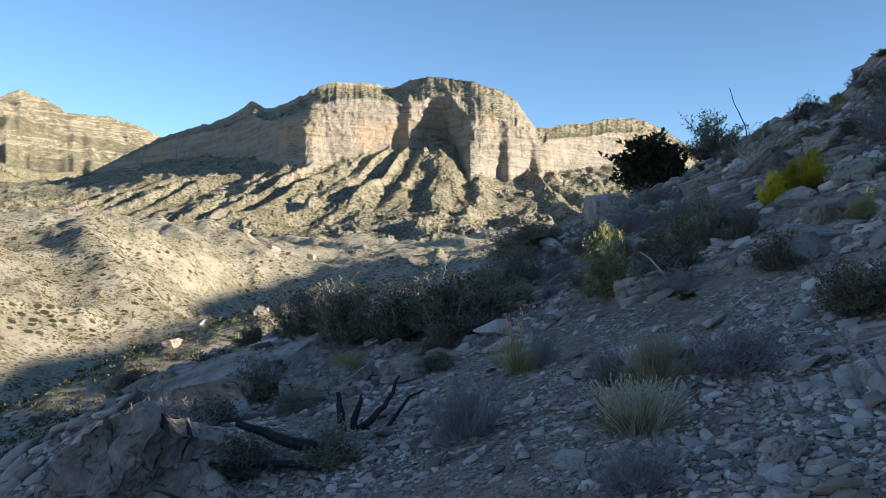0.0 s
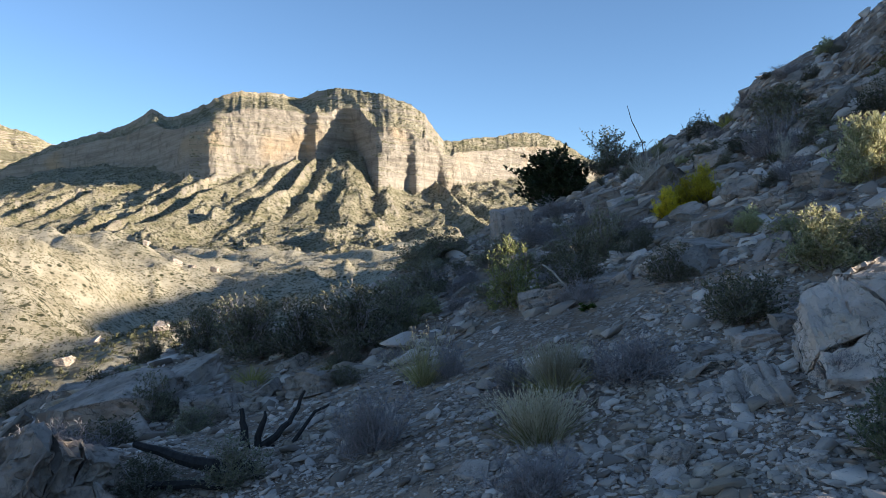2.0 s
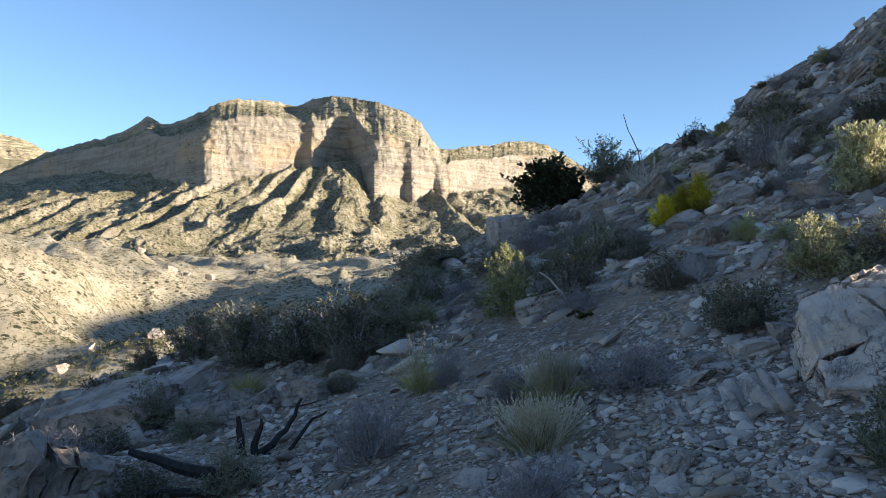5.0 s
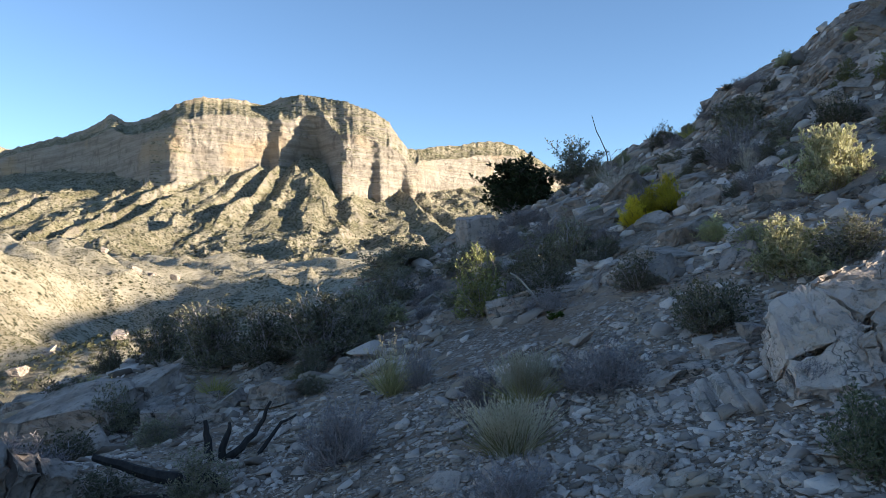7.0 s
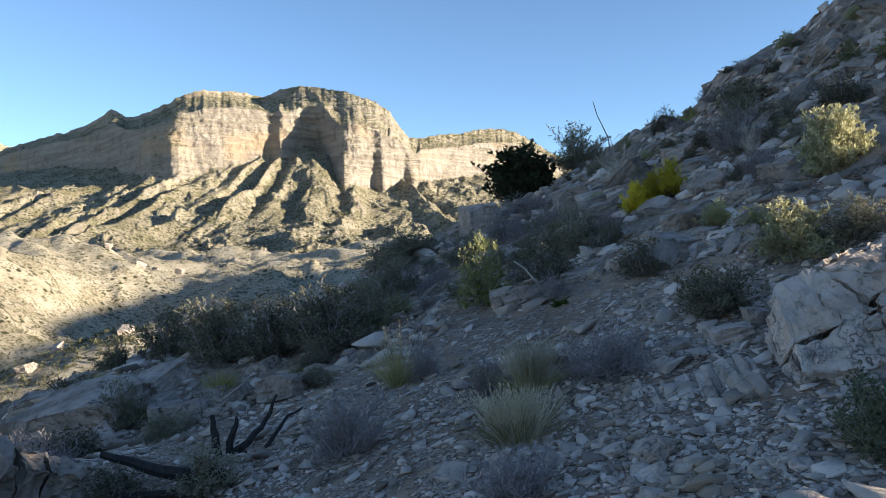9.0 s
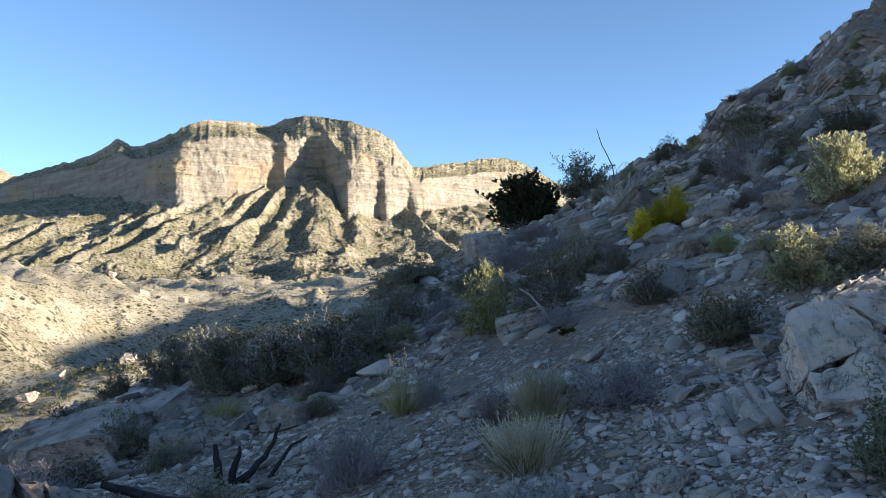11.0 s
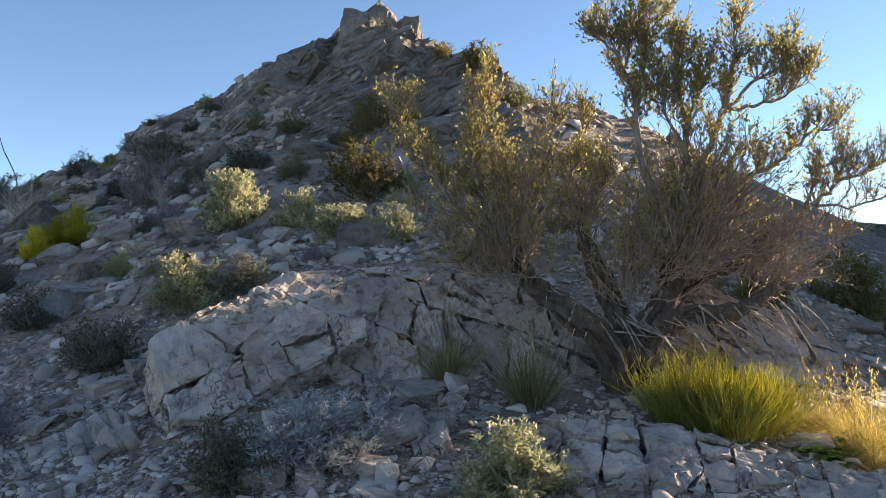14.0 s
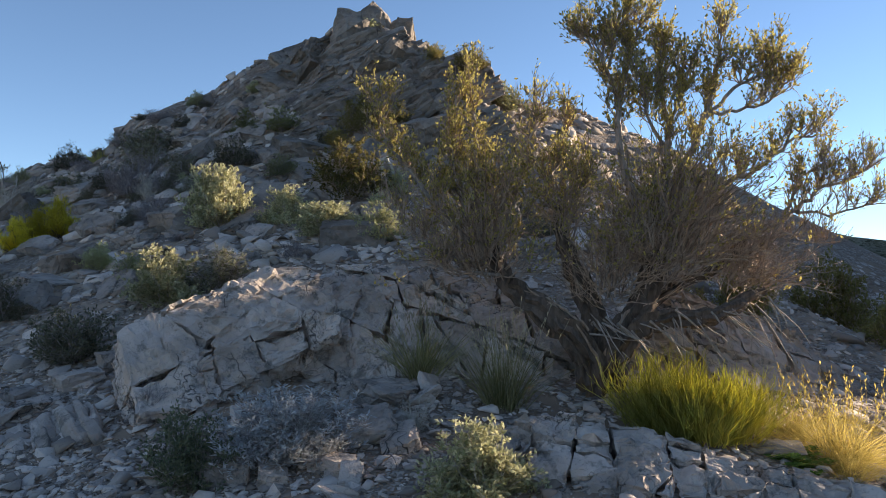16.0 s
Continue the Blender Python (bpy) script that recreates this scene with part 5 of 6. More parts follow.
def jointfir(x, y, w, h):
    """Dense upright broom of jointed green stems."""
    rng = random.Random(55)
    ob = new("jointfir")
    ob.matrix_world = Matrix.Translation((x, y, gz(x, y) - 0.03))
    for c in range(9):
        B = Bag()
        ca, cr = c * 0.79, 0.27 * w * (1 if c else 0)
        base = Vector((math.cos(ca) * cr, math.sin(ca) * cr, 0))
        tall = h * rng.uniform(0.62, 0.95)
        for _ in range(150):
            d = way(rng, 40, 88)
            p = base + Vector((rng.gauss(0, 0.075), rng.gauss(0, 0.075), 0)) * w
            pts, e = wander(rng, p, (d + (p * 1.1)).normalized(), tall * rng.uniform(0.3, 0.78), 4, 0.2, 0.05)
            B.tube(pts, 0.0026, 0.0014, 3)
            for _ in range(9):
                i = rng.randint(1, 4)
                tp, te = wander(rng, pts[i], (e * 0.6 + way(rng, -5, 85) * 0.8).normalized(), tall * rng.uniform(0.08, 0.22), 2, 0.15, 0.2)
                B.tube(tp, 0.0017, 0.0010, 3)
        part("stem_clump", B.mesh("stem_clump", joint_stem), None, ob)
    return tagged(ob, "bushy yellow-green jointfir lit from behind", "shrub")


for row in AT_EPH:
    jointfir(*row)


# ---- the big cliffrose: gnarled boles, shreddy bark, open ragged crown ----
def bole_mesh(name, S, r0, r1, rng, material, sides=14):
    """A twisted, fluted stem along the points S."""
    B = Bag()
    n = len(S)
    ph, tw, lobes = rng.uniform(0, 6), rng.uniform(2.0, 4.0), rng.choice((4, 5, 6))
    for i, p in enumerate(S):
        d = (S[min(i + 1, n - 1)] - S[max(i - 1, 0)]).normalized()
        a = d.cross(Vector((0.31, 0.87, 0.38))).normalized()
        b = d.cross(a)
        r = r0 + (r1 - r0) * (i / (n - 1)) ** 0.8
        for k in range(sides):
            t = 2 * math.pi * k / sides
            q = r * (1 + 0.28 * math.sin(lobes * t + ph + tw * i / n * 3) + 0.13 * math.sin(9 * t - tw * i / n * 5) + rng.uniform(-0.14, 0.14))
            B.v.append(p + a * (q * math.cos(t)) + b * (q * math.sin(t)))
    for i in range(n - 1):
        for k in range(sides):
            c = i * sides
            B.f.append((c + k, c + (k + 1) % sides, c + sides + (k + 1) % sides, c + sides + k))
    B.f.append(tuple(range((n - 1) * sides, n * sides)))
    return B.mesh(name, material)


def cliffrose():
    rng = random.Random(8)
    root = new("cliffrose")
    base = Vector((5.16, 2.464, 0.993))
    root.matrix_world = Matrix.Translation(base)
    across, back, up = Vector((0.657, -0.754, 0)), Vector((0.754, 0.657, 0)), Vector((0, 0, 1))

    def q(a, b, c):
        return across * a + back * b + up * c

    def smooth(P, wob, k=5):
        S = []
        for i in range(len(P) - 1):
            a, b, c, d = P[max(i - 1, 0)], P[i], P[i + 1], P[min(i + 2, len(P) - 1)]
            for m in range(k):
                t = m / k
                v = 0.5 * ((2 * b) + (c - a) * t + (2 * a - 5 * b + 4 * c - d) * t * t + (3 * b - a - 3 * c + d) * t ** 3)
                S.append(v + Vector((rng.uniform(-1, 1), rng.uniform(-1, 1), rng.uniform(-1, 1))) * wob)
        S.append(P[-1])
        return S
    # boles: points (across, back, up), radii
    boles = [
        ([(0.0, 0, -0.12), (0.0, 0, 0.22), (-0.03, 0.03, 0.5), (-0.13, 0.06, 0.78), (-0.22, 0.1, 1.02), (-0.27, 0.12, 1.28)], 0.115, 0.032),
        ([(-0.03, -0.04, 0.0), (-0.10, -0.1, 0.28), (-0.34, -0.12, 0.52), (-0.57, -0.05, 0.68), (-0.70, 0.0, 0.84), (-0.76, 0.05, 1.05)], 0.115, 0.04),
        ([(0.03, -0.02, 0.0), (0.10, -0.05, 0.30), (0.26, 0.0, 0.55), (0.38, 0.05, 0.80), (0.43, 0.1, 1.10), (0.44, 0.12, 1.34)], 0.125, 0.045),
        ([(0.05, -0.05, 0.15), (0.22, -0.12, 0.42), (0.46, -0.15, 0.52), (0.74, -0.12, 0.53), (0.98, -0.05, 0.63), (1.14, 0.0, 0.70)], 0.085, 0.028),
        ([(0.08, 0.0, 0.1), (0.28, 0.08, 0.5), (0.55, 0.12, 0.72), (0.85, 0.15, 0.86), (1.1, 0.2, 1.08)], 0.07, 0.02),
    ]
    # limbs: points, radii, how leafy their ends are
    limbs = [
        ([(-0.76, 0.05, 1.05), (-0.88, 0.1, 1.2), (-0.99, 0.15, 1.45), (-1.03, 0.2, 1.72), (-0.99, 0.2, 2.1)], 0.028, 0.006, 0.9),
        ([(-0.70, 0.0, 0.9), (-0.76, 0.2, 1.22), (-0.80, 0.3, 1.52), (-0.84, 0.3, 1.85), (-0.90, 0.3, 2.2)], 0.026, 0.006, 0.9),
        ([(-0.72, 0.0, 0.92), (-1.0, 0.0, 1.12), (-1.25, 0.05, 1.45), (-1.45, 0.1, 1.72), (-1.53, 0.1, 1.95)], 0.024, 0.005, 0.9),
        ([(-0.70, 0.0, 0.86), (-0.62, 0.1, 1.2), (-0.50, 0.2, 1.52), (-0.42, 0.2, 1.85), (-0.40, 0.2, 2.02)], 0.024, 0.006, 0.6),
        ([(-0.74, 0.0, 0.86), (-1.02, -0.1, 0.92), (-1.25, -0.1, 1.05), (-1.42, -0.1, 1.25)], 0.018, 0.004, 0.35),
        ([(-0.66, -0.05, 0.80), (-0.95, -0.15, 0.80), (-1.2, -0.2, 0.86)], 0.014, 0.004, 0.1),
        ([(-0.27, 0.12, 1.2), (-0.33, 0.15, 1.42), (-0.24, 0.2, 1.65), (-0.18, 0.2, 1.88)], 0.022, 0.005, 0.7),
        ([(-0.25, 0.12, 1.1), (-0.12, 0.1, 1.4), (-0.02, 0.12, 1.62)], 0.02, 0.005, 0.6),
        ([(0.38, 0.08, 0.95), (0.25, 0.12, 1.42), (0.18, 0.15, 1.85), (0.16, 0.15, 2.15), (0.05, 0.15, 2.37), (-0.08, 0.15, 2.52)], 0.036, 0.006, 1.0),
        ([(0.17, 0.15, 2.0), (0.24, 0.15, 2.28), (0.30, 0.18, 2.52), (0.36, 0.18, 2.64)], 0.016, 0.005, 1.0),
        ([(0.12, 0.15, 2.28), (0.12, 0.12, 2.45), (0.16, 0.12, 2.6)], 0.012, 0.004, 1.0),
        ([(0.44, 0.12, 1.25), (0.52, 0.15, 1.6), (0.53, 0.2, 2.0), (0.49, 0.2, 2.3), (0.50, 0.2, 2.48)], 0.034, 0.006, 1.0),
        ([(0.53, 0.18, 1.85), (0.64, 0.2, 2.1), (0.70, 0.2, 2.28)], 0.014, 0.004, 1.0),
        ([(0.50, 0.18, 1.75), (0.38, 0.15, 2.0), (0.35, 0.15, 2.2)], 0.014, 0.004, 1.0),
        ([(0.46, 0.12, 1.15), (0.64, 0.2, 1.55), (0.84, 0.25, 1.98), (0.93, 0.25, 2.3), (0.96, 0.25, 2.62)], 0.036, 0.005, 1.0),
        ([(0.83, 0.25, 1.95), (1.05, 0.28, 2.18), (1.26, 0.3, 2.30), (1.36, 0.3, 2.40)], 0.018, 0.004, 1.0),
        ([(0.88, 0.25, 2.0), (1.12, 0.3, 2.04), (1.36, 0.3, 2.14), (1.5, 0.3, 2.28)], 0.016, 0.004, 0.9),
        ([(0.50, 0.12, 1.08), (0.88, 0.25, 1.44), (1.22, 0.3, 1.60), (1.52, 0.3, 1.84), (1.68, 0.3, 1.84)], 0.028, 0.005, 0.9),
        ([(0.6, 0.1, 1.0), (1.15, 0.2, 1.12), (1.47, 0.25, 1.28), (1.66, 0.25, 1.44), (1.85, 0.25, 1.5), (2.1, 0.25, 1.66)], 0.026, 0.006, 0.45),
        ([(1.40, 0.25, 1.24), (1.52, 0.25, 1.50), (1.70, 0.25, 1.62)], 0.014, 0.004, 0.6),
        ([(1.47, 0.25, 1.28), (1.75, 0.2, 1.26), (2.05, 0.2, 1.36)], 0.013, 0.004, 0.4),
        ([(1.1, 0.2, 1.08), (1.35, 0.15, 1.1), (1.6, 0.15, 1.05)], 0.013, 0.004, 0.2),
    ]
    W, F = Bag(), Bag()

    def sprig(p, d, lush):
        sp, se = wander(rng, p, d, rng.uniform(0.05, 0.12), 2, 0.25, 0.08)
        W.tube(sp, 0.0021, 0.0012, 3)
        for _ in range(int(lush * rng.uniform(4, 10))):
            F.leaf(sp[rng.randint(0, 2)] + way(rng, -80, 80) * 0.008, se + way(rng, -30, 85), rng.uniform(0.016, 0.034), rng.uniform(0.010, 0.019), way(rng, 0, 90))

    for pts, r0, r1 in boles:
        S = smooth([q(*p) for p in pts], 0.014)
        bole = part("bole", bole_mesh("bole", S, r0, r1, rng, bole_bark), None, root)
        for _ in range(16):
            o = way(rng, -70, 70) * r0 * 1.0
            j = rng.randint(0, 12)
            run = S[j:j + rng.randint(5, 12)]
            b = Bag()
            b.tube([p + o * (1 - 0.7 * (j + n) / len(S)) + way(rng, -80, 80) * 0.008 for n, p in enumerate(run)], r0 * 0.13, r0 * 0.04, 4)
            part("bark_strip", b.mesh("bark_strip", bole_bark if rng.random() < 0.6 else brown_bark), None, bole)
    for pts, r0, r1, lush in limbs:
        S = smooth([q(*p) for p in pts], 0.018)
        B = Bag()
        B.tube(S, r0, r1, 7)
        part("limb", B.mesh("limb", limb_bark), None, root)
        n = len(S)
        for _ in range(int(1.3 * n)):
            i = rng.randint(int(n * 0.35), n - 1)
            d0 = (S[min(i + 1, n - 1)] - S[max(i - 1, 0)]).normalized()
            bp, be = wander(rng, S[i], (d0 * 0.7 + way(rng, -5, 80)).normalized(), rng.uniform(0.06, 0.2), 4, 0.3, 0.06)
            W.tube(bp, 0.006, 0.0028, 4)
            for _ in range(5):
                tp, te = wander(rng, bp[rng.randint(1, 4)], (be + way(rng, -25, 85) * 0.9).normalized(), rng.uniform(0.05, 0.15), 3, 0.25, 0.08)
                W.tube(tp, 0.0034, 0.0018, 3)
                for _ in range(3):
                    sprig(tp[rng.randint(1, 3)], (te + way(rng, -20, 85) * 0.8).normalized(), lush if rng.random() < 0.3 + 0.65 * lush else 0)
    # fans of fine brown twigs: heart, middle and half-widths of each, count, share that bears leaves
    fans = (((0.42, 0.02, 0.72), (0.80, 0.12, 1.26), (0.53, 0.40, 0.74), 320, 0.5), ((0.36, 0.02, 0.75), (0.28, 0.1, 1.15), (0.36, 0.35, 0.50), 150, 0.6),
            ((-0.74, 0.0, 0.85), (-0.84, 0.1, 1.25), (0.55, 0.35, 0.48), 190, 0.7), ((-0.22, 0.1, 1.0), (-0.22, 0.1, 1.35), (0.24, 0.25, 0.38), 80, 0.8), ((0.9, 0.0, 0.66), (1.25, 0.1, 0.92), (0.42, 0.3, 0.32), 110, 0.1))
    fans += (((0.05, 0.0, 0.55), (0.12, -0.12, 0.92), (0.62, 0.3, 0.34), 110, 0.3), ((-0.72, -0.05, 0.74), (-0.85, -0.1, 1.0), (0.62, 0.3, 0.30), 90, 0.5))
    for heart, middle, radii, count, leafed in fans:
        H = q(*heart)
        for _ in range(count):
            d = way(rng, -30, 88)
            f = rng.uniform(0.3, 1.0) ** 0.6 * rng.uniform(0.84, 1.08)
            tip = q(*[m + r * e * f for m, r, e in zip(middle, radii, d)])
            if tip.z < 0.52:
                continue
            out = (tip - H).normalized()
            far = (tip - H).length
            start = H + (tip - H) * rng.uniform(0.1, 0.6) + way(rng, -80, 80) * 0.07
            tp, te = wander(rng, start, (tip - start).normalized(), (tip - start).length * 1.12, 5, 0.5, 0.0)
            W.tube(tp, 0.003 + 0.004 * min(far, 1), 0.0018, 3)
            leafy = f > 0.6 and rng.random() < leafed * (0.5 + max(0, min(1, (tip.z - 0.6) / 0.9)))
            for _ in range(7):
                i = rng.randint(2, 5)
                sd = (te * 0.6 + out * 0.4 + way(rng, -50, 85) * 0.9).normalized()
                if leafy and i > 2:
                    sprig(tp[i], sd, 0.8)
                else:
                    sp, se = wander(rng, tp[i], sd, rng.uniform(0.05, 0.16), 2, 0.35, 0.02)
                    W.tube(sp, 0.0022, 0.0012, 3)
    # bare roots and shreds hanging under the low bole
    for _ in range(60):
        R = Bag()
        a = rng.uniform(-0.1, 1.15)
        c = q(a, rng.uniform(-0.25, 0.0), 0.48 + 0.12 * max(a, 0) + rng.uniform(-0.08, 0.06))
        tp, te = wander(rng, c, q(rng.uniform(0.0, 0.9), rng.uniform(-0.5, 0.0), rng.uniform(-1.0, -0.15)).normalized(), rng.uniform(0.15, 0.5), 5, 0.22, -0.04)
        R.tube(tp, rng.uniform(0.004, 0.010), 0.002, 4)
        part("dead_twig", R.mesh("dead_twig", limb_bark), None, root, "hanging dead twig")
    part("branchwork", W.mesh("branchwork", brown_bark), None, root)
    part("foliage", F.mesh("foliage", rose_leaf), None, root, "small olive leaves glowing in low sun")
    return tagged(root, "large old cliffrose with shreddy twisted boles", "shrub")


cliffrose()


# ---- dead wood ----
def dead_wood(name, label, x, y, branches, material):
    root = new(name)
    root.matrix_world = Matrix.Translation((x, y, gz(x, y)))
    rng = random.Random(len(branches) * 7 + int(x * 10))
    for pts, r0, r1 in branches:
        B = Bag()
        P = [Vector(p) for p in pts]
        S = []
        for i in range(len(P) - 1):
            for k in range(3):
                S.append(P[i].lerp(P[i + 1], k / 3) + Vector((rng.uniform(-1, 1), rng.uniform(-1, 1), rng.uniform(-1, 1))) * r0 * 0.35)
        S.append(P[-1])
        B.tube(S, r0, r1, 6)
        part("branch", B.mesh("branch", material), None, root)
    return tagged(root, label, "dead wood")


STUMP = Vector((-0.92, 7.19, 0))
dead_wood("burnt_stump", "charred forked stump on stony ground", STUMP.x, STUMP.y, [
    ([(0, 0, -0.1), (0.0, 0, 0.2), (-0.04, 0.02, 0.36)], 0.055, 0.02),
    ([(0.08, 0, -0.1), (0.14, 0, 0.2), (0.17, 0, 0.34)], 0.045, 0.012),
    ([(0.1, 0, 0.0), (0.28, 0.0, 0.12), (0.42, 0.1, 0.28), (0.52, 0.1, 0.5)], 0.04, 0.012),
    ([(0.15, 0, 0.0), (0.4, -0.1, 0.05), (0.62, 0.1, 0.3), (0.75, 0.2, 0.36)], 0.025, 0.01)], charred)
LOG = Vector((-1.32, 6.5, 0))
dead_wood("burnt_log", "charred fallen log among stones", LOG.x, LOG.y, [
    ([(-0.4, 0.1, 0.28), (-0.1, 0, 0.2), (0.2, -0.1, 0.14), (0.42, -0.15, 0.1)], 0.03, 0.07),
    ([(0.42, -0.15, 0.1), (0.5, -0.25, 0.2), (0.62, -0.2, 0.05)], 0.06, 0.02),
    ([(-0.3, -0.2, 0.0), (0.1, -0.25, 0.03), (0.35, -0.3, 0.02)], 0.04, 0.03)], charred)
STICK = spot(15.2, 9.6)
dead_wood("dead_branch", "bare grey branch arching from a shrub", STICK.x, STICK.y, [
    ([(-0.2, 0, 0.5), (-0.08, 0, 0.42), (0.1, 0, 0.22), (0.2, 0, 0.0)], 0.01, 0.016)], pale_bark)
STALK = spot(21.0, 22.5)
dead_wood("agave_stalk", "tall thin dried flower stalk against the sky", STALK.x, STALK.y, [
    ([(0.1, 0, -0.3), (0.02, 0, 0.55), (-0.28, 0, 1.15), (-0.42, 0, 1.6)], 0.018, 0.008)], dark_bark)
PALE = spot(46.7, 13.2)
dead_wood("dead_yucca", "bleached bent dead yucca stalk on the slope", PALE.x, PALE.y, [
    ([(0, 0, -0.1), (0.0, 0, 0.45), (0.05, -0.05, 0.52), (0.15, -0.12, 0.3), (0.2, -0.15, 0.1)], 0.045, 0.03),
    ([(0.2, -0.2, -0.1), (0.22, -0.2, 0.7)], 0.03, 0.02)], pale_bark)


# ---- loose stones ----
_st = random.Random(900)
stone_meshes = []
for i in range(14):
    bm = jitter_hull(random.Random(910 + i), 1, _st.uniform(0.6, 0.95), _st.uniform(0.22, 0.5), 12, 0.7, 0.02)
    me = finish(bm, "stone")
    me.materials.append(limestone)
    stone_meshes.append(me)


def stoniness(x, y):
    """How thick the scree lies: thin on the path, thick on the fans."""
    path = math.exp(-((x - 0.35 - 0.16 * y + 0.9) / 0.55) ** 2) * (1 if y < 8 else 0.4)
    f = float(fbm(np.array([x / 2.2]), np.array([y / 2.2]), 61, 3)[0])
    return max(0.08, min(1.0, 0.65 + 0.9 * f)) * (1 - 0.8 * path)


placed = 0
while placed < 290:
    az, d = radians(_st.uniform(-26, 80)), 3.4 + 5.2 * _st.random() ** 1.2
    x, y = d * math.sin(az), d * math.cos(az)
    if _st.random() > stoniness(x, y):
        continue
    s = min(0.26, 0.07 * math.exp(_st.gauss(0.25, 0.55)))
    ob = new("stone", stone_meshes[placed % len(stone_meshes)])
    tilt = slope_tilt(x, y) @ Euler((_st.uniform(-0.35, 0.35), _st.uniform(-0.35, 0.35), _st.uniform(0, 6.28))).to_quaternion()
    ob.matrix_world = Matrix.LocRotScale((x, y, gz(x, y) + s * 0.08), tilt, (s * 1.3, s * 1.3, s * 1.1))
    tagged(ob, "loose angular grey limestone stone on scree", "stone", "loose stones on the scree")
    placed += 1


for i in range(60):
    x, y = _st.gauss(3.35, 0.45), _st.gauss(3.3, 0.5)
    s = 0.11 * math.exp(_st.gauss(0.0, 0.45))
    ob = new("broken_rock", stone_meshes[i % len(stone_meshes)])
    ob.matrix_world = Matrix.LocRotScale((x, y, gz(x, y) + s * 0.12), slope_tilt(x, y) @ Euler((_st.uniform(-0.6, 0.6), _st.uniform(-0.6, 0.6), _st.uniform(0, 6.28))).to_quaternion(), (s * 1.4, s * 1.2, s * 1.1))
    tagged(ob, "broken limestone chunk in rubble below the ledge", "rock", "rubble below the ledge")


def scatter_stones(name, count, near, far, size, seed, az0=-32, az1=84):
    """Scree too thick to count, as one mesh."""
    rs = np.random.RandomState(seed)
    rng = random.Random(seed)
    templates = []
    for me in stone_meshes[:8]:
        v = np.array([tuple(p.co) for p in me.vertices])
        me.calc_loop_triangles()
        templates.append((v, np.array([tuple(t.vertices) for t in me.loop_triangles])))
    V, T, base = [], [], 0
    az = np.radians(rs.uniform(az0, az1, count * 3))
    d = near * (far / near) ** rs.uniform(0, 1, count * 3)
    x, y = d * np.sin(az), d * np.cos(az)
    dens = np.clip(0.62 + 1.0 * fbm(x / 2.2, y / 2.2, 61, 3), 0.1, 1.0)
    dens *= 1 - 0.75 * np.exp(-((x - 0.35 - 0.16 * y + 0.9) / 0.55) ** 2) * (y < 8)
    ok = np.where(rs.uniform(0, 1, count * 3) < dens)[0][:count]
    x, y, d = x[ok], y[ok], d[ok]
    z = ground_z(x, y)
    e = 0.12
    nx, ny = (ground_z(x - e, y) - ground_z(x + e, y)) / (2 * e), (ground_z(x, y - e) - ground_z(x, y + e)) / (2 * e)
    for i in range(len(x)):
        v, t = templates[i % 8]
        s = size * math.exp(rng.gauss(0, 0.55)) * (0.8 + d[i] / 22)
        m = Vector((0, 0, 1)).rotation_difference(Vector((nx[i], ny[i], 1)).normalized()) @ Euler((rng.uniform(-0.4, 0.4), rng.uniform(-0.4, 0.4), rng.uniform(0, 6.28))).to_quaternion()
        m = np.array(m.to_matrix()) * s
        V.append(v @ m.T + np.array([x[i], y[i], z[i] + s * 0.06]))
        T.append(t + base)
        base += len(v)
    V, T = np.concatenate(V), np.concatenate(T)
    me = bpy.data.meshes.new(name)
    me.vertices.add(len(V))
    me.vertices.foreach_set("co", V.ravel())
    me.loops.add(T.size)
    me.loops.foreach_set("vertex_index", T.ravel().astype(np.int32))
    me.polygons.add(len(T))
    me.polygons.foreach_set("loop_start", np.arange(0, T.size, 3, dtype=np.int32))
    me.update(calc_edges=True)
    me.materials.append(scree_rock)
    return new(name, me)


def scree_material():
    m, nt, p = blank("scree_stone", 0.92)
    g = nt.nodes.new("ShaderNodeNewGeometry")
    v = coords(nt)
    c = mix_node(nt, (0.15, 0.117, 0.094), (0.68, 0.57, 0.49), g.outputs["Random Per Island"])
    c = mix_node(nt, c, (0.34, 0.26, 0.18), ramp(nt, noise_tex(nt, v, 1.3, 4), 0.48, 0.66, 0, 0.7))
    c = mix_node(nt, c, (0.15, 0.13, 0.11), ramp(nt, noise_tex(nt, v, 40, 4), 0.55, 0.75, 0, 0.5))
    nt.links.new(c, p.inputs["Base Color"])
    nt.links.new(bump(nt, noise_tex(nt, v, 60, 4), 0.5, 0.008), p.inputs["Normal"])
    return m


scree_rock = scree_material()
tagged(scatter_stones("gravel", 30000, 2.2, 8, 0.016, 9), "fine brown and grey gravel over soil", "gravel", kind="stuff")
tagged(scatter_stones("scree", 24000, 2.2, 13, 0.041, 5), "pale angular scree and gravel over brown soil", "scree", kind="stuff")
tagged(scatter_stones("scree", 11000, 9, 30, 0.095, 6, -32, 70), "pale angular scree on the upper slope", "scree", kind="stuff")


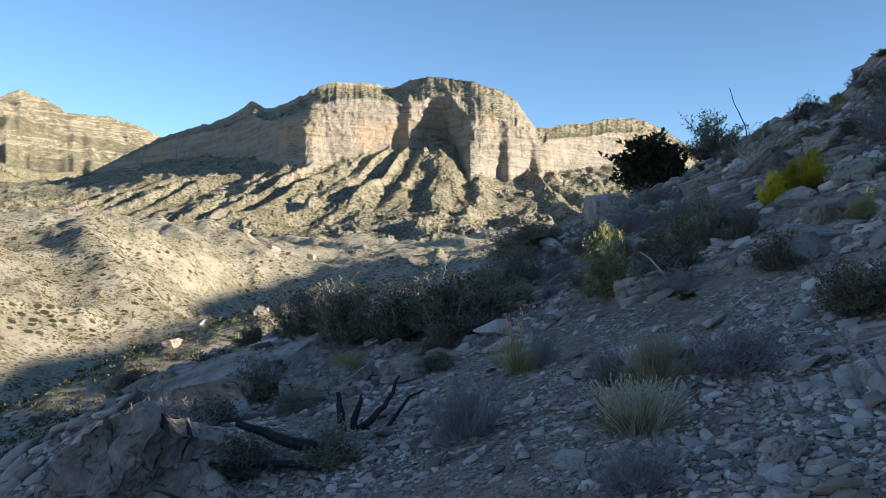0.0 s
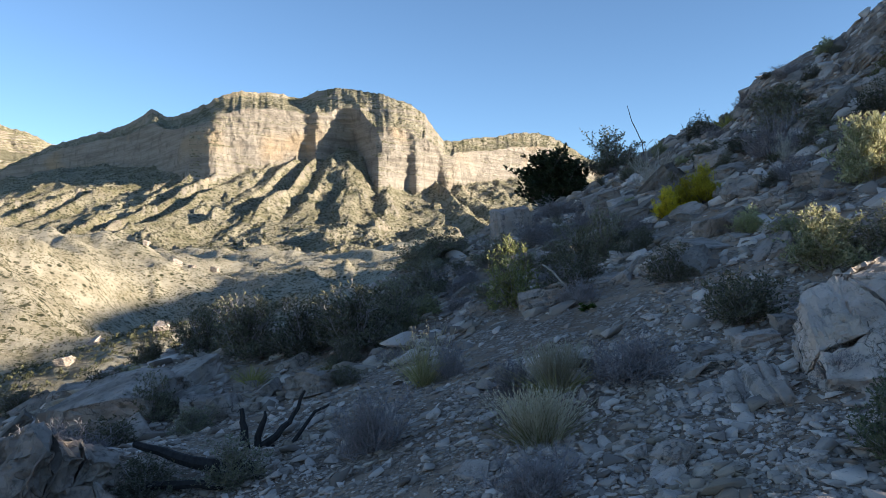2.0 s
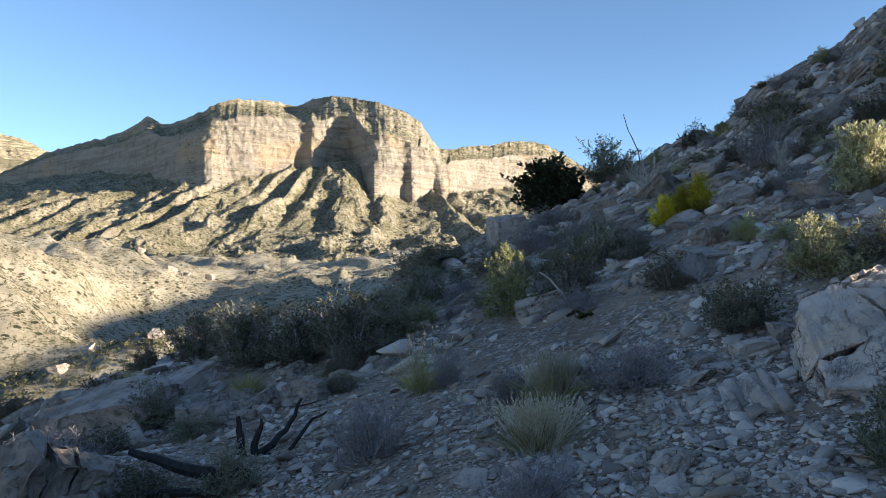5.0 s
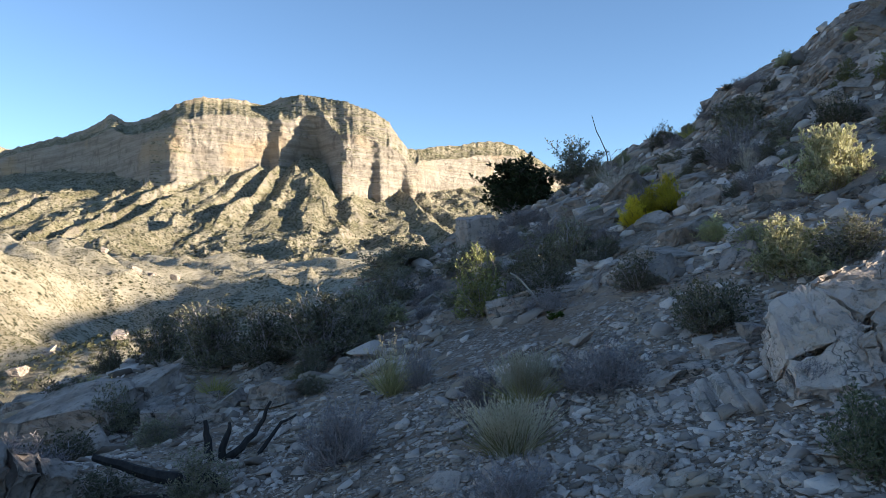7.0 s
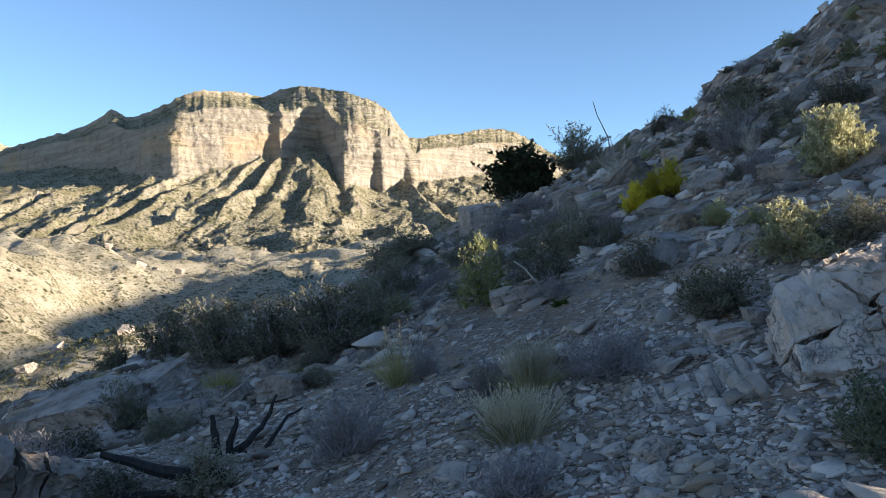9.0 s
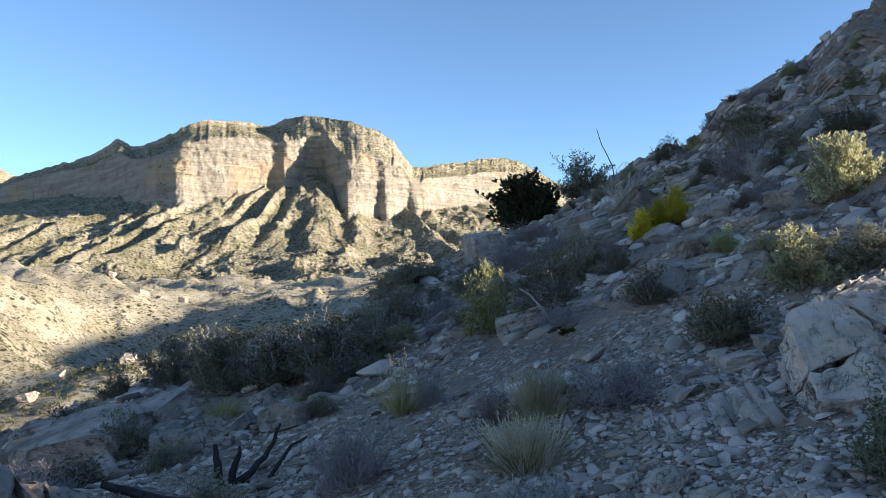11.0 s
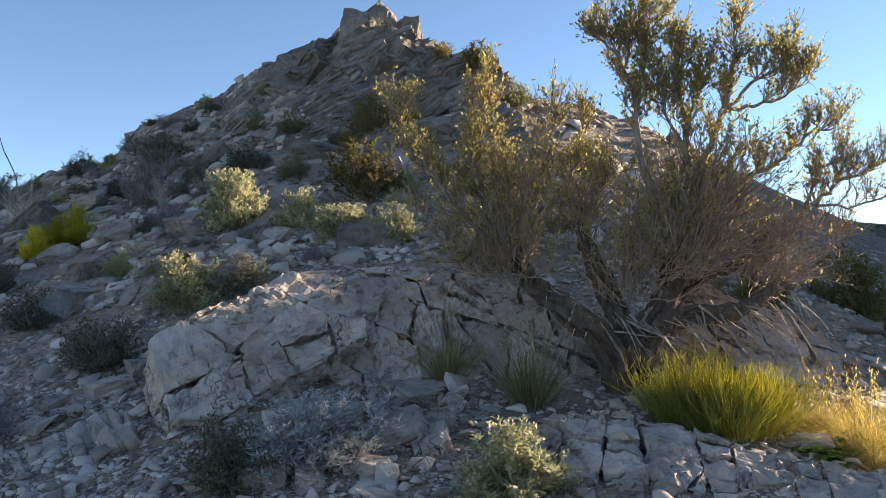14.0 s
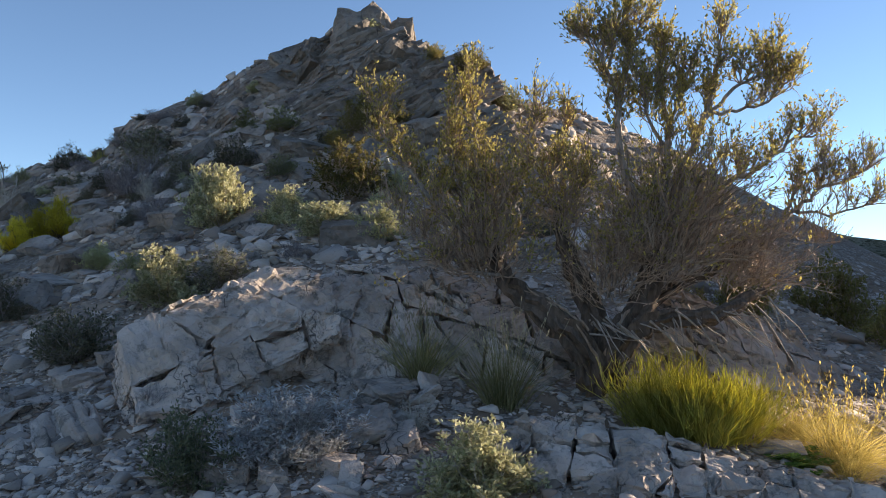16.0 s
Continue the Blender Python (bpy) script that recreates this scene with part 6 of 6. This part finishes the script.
# ---- far scrub on the valley sides and talus ----
def far_scrub(name, pts, lo, hi, seed, material):
    rng = np.random.RandomState(seed)
    n, m = 16, len(pts)
    s = rng.uniform(lo, hi, m)
    a = rng.uniform(0, 6.28, (m, n))
    h = rng.uniform(0.05, 0.75, (m, n))
    rad = np.sqrt(np.clip(1 - h, 0.1, 1)) * rng.uniform(0.2, 0.55, (m, n))
    c = np.stack([np.cos(a) * rad, np.sin(a) * rad, h], -1)
    tri = c[:, :, None, :] + rng.uniform(-0.26, 0.26, (m, n, 3, 3))
    V = (tri * s[:, None, None, None] + np.asarray(pts)[:, None, None, :]).reshape(-1, 3)
    T = np.arange(len(V)).reshape(-1, 3)
    me = bpy.data.meshes.new(name)
    me.vertices.add(len(V))
    me.vertices.foreach_set("co", V.ravel())
    me.loops.add(T.size)
    me.loops.foreach_set("vertex_index", T.ravel().astype(np.int32))
    me.polygons.add(len(T))
    me.polygons.foreach_set("loop_start", np.arange(0, T.size, 3, dtype=np.int32))
    me.update(calc_edges=True)
    me.materials.append(material)
    return new(name, me)


far_leaf = leaf_material("far_scrub_leaf", (0.055, 0.058, 0.028), (0.14, 0.13, 0.065), 0.15)
_rs = np.random.RandomState(44)
_a, _d = np.radians(_rs.uniform(-36, 24, 34000)), 62 * (700 / 62) ** _rs.uniform(0, 1, 34000) ** 0.6
_x, _y = _d * np.sin(_a), _d * np.cos(_a)
_k = fbm(_x / 40, _y / 40, 71, 3) > -0.25
_x, _y, _d = _x[_k], _y[_k], _d[_k]
tagged(far_scrub("valley_scrub", np.stack([_x, _y, ground_z(_x, _y) - 0.1], -1), 0.3, 0.95, 3, far_leaf), "olive scrub dotting the sunlit valley slopes", "scrub", kind="stuff")
_n = len(mountain.data.vertices)
_co = np.empty(_n * 3)
mountain.data.vertices.foreach_get("co", _co)
_nr = np.empty(_n * 3)
mountain.data.vertices.foreach_get("normal", _nr)
_co, _nr = _co.reshape(-1, 3), _nr.reshape(-1, 3)
_ok = np.where((_nr[:, 2] > 0.6) & (np.hypot(_co[:, 0], _co[:, 1]) > 620))[0]
_pick = _rs.choice(_ok, 14000)
tagged(far_scrub("talus_scrub", _co[_pick] + _rs.uniform(-2, 2, (14000, 3)) * (1, 1, 0.1) - np.array([0, 0, 0.6]), 1.4, 3.8, 4, far_leaf), "dark scrub scattered over the talus", "scrub", kind="stuff")


# pale boulders on the sunny knoll and slopes beyond
_fb = random.Random(17)
for az, d, w in ((-19.0, 96, 1.8), (-17.2, 104, 2.0), (-21.5, 112, 1.6), (-13.0, 100, 1.8), (-10.5, 98, 1.4), (-24.0, 130, 2.2), (-15.0, 118, 1.5), (-8.0, 190, 3.0), (-12.0, 420, 5.0), (-11.0, 430, 4.0), (-14.0, 410, 3.5), (-9.5, 440, 4.0)):
    at = spot(az, d)
    boulder(at.x, at.y, w, w * 0.55, "boulder", "pale sunlit boulder on the valley slope", _lumps, _fb.randrange(1000), 0.2, tilt=0.2, group="boulders in the valley")
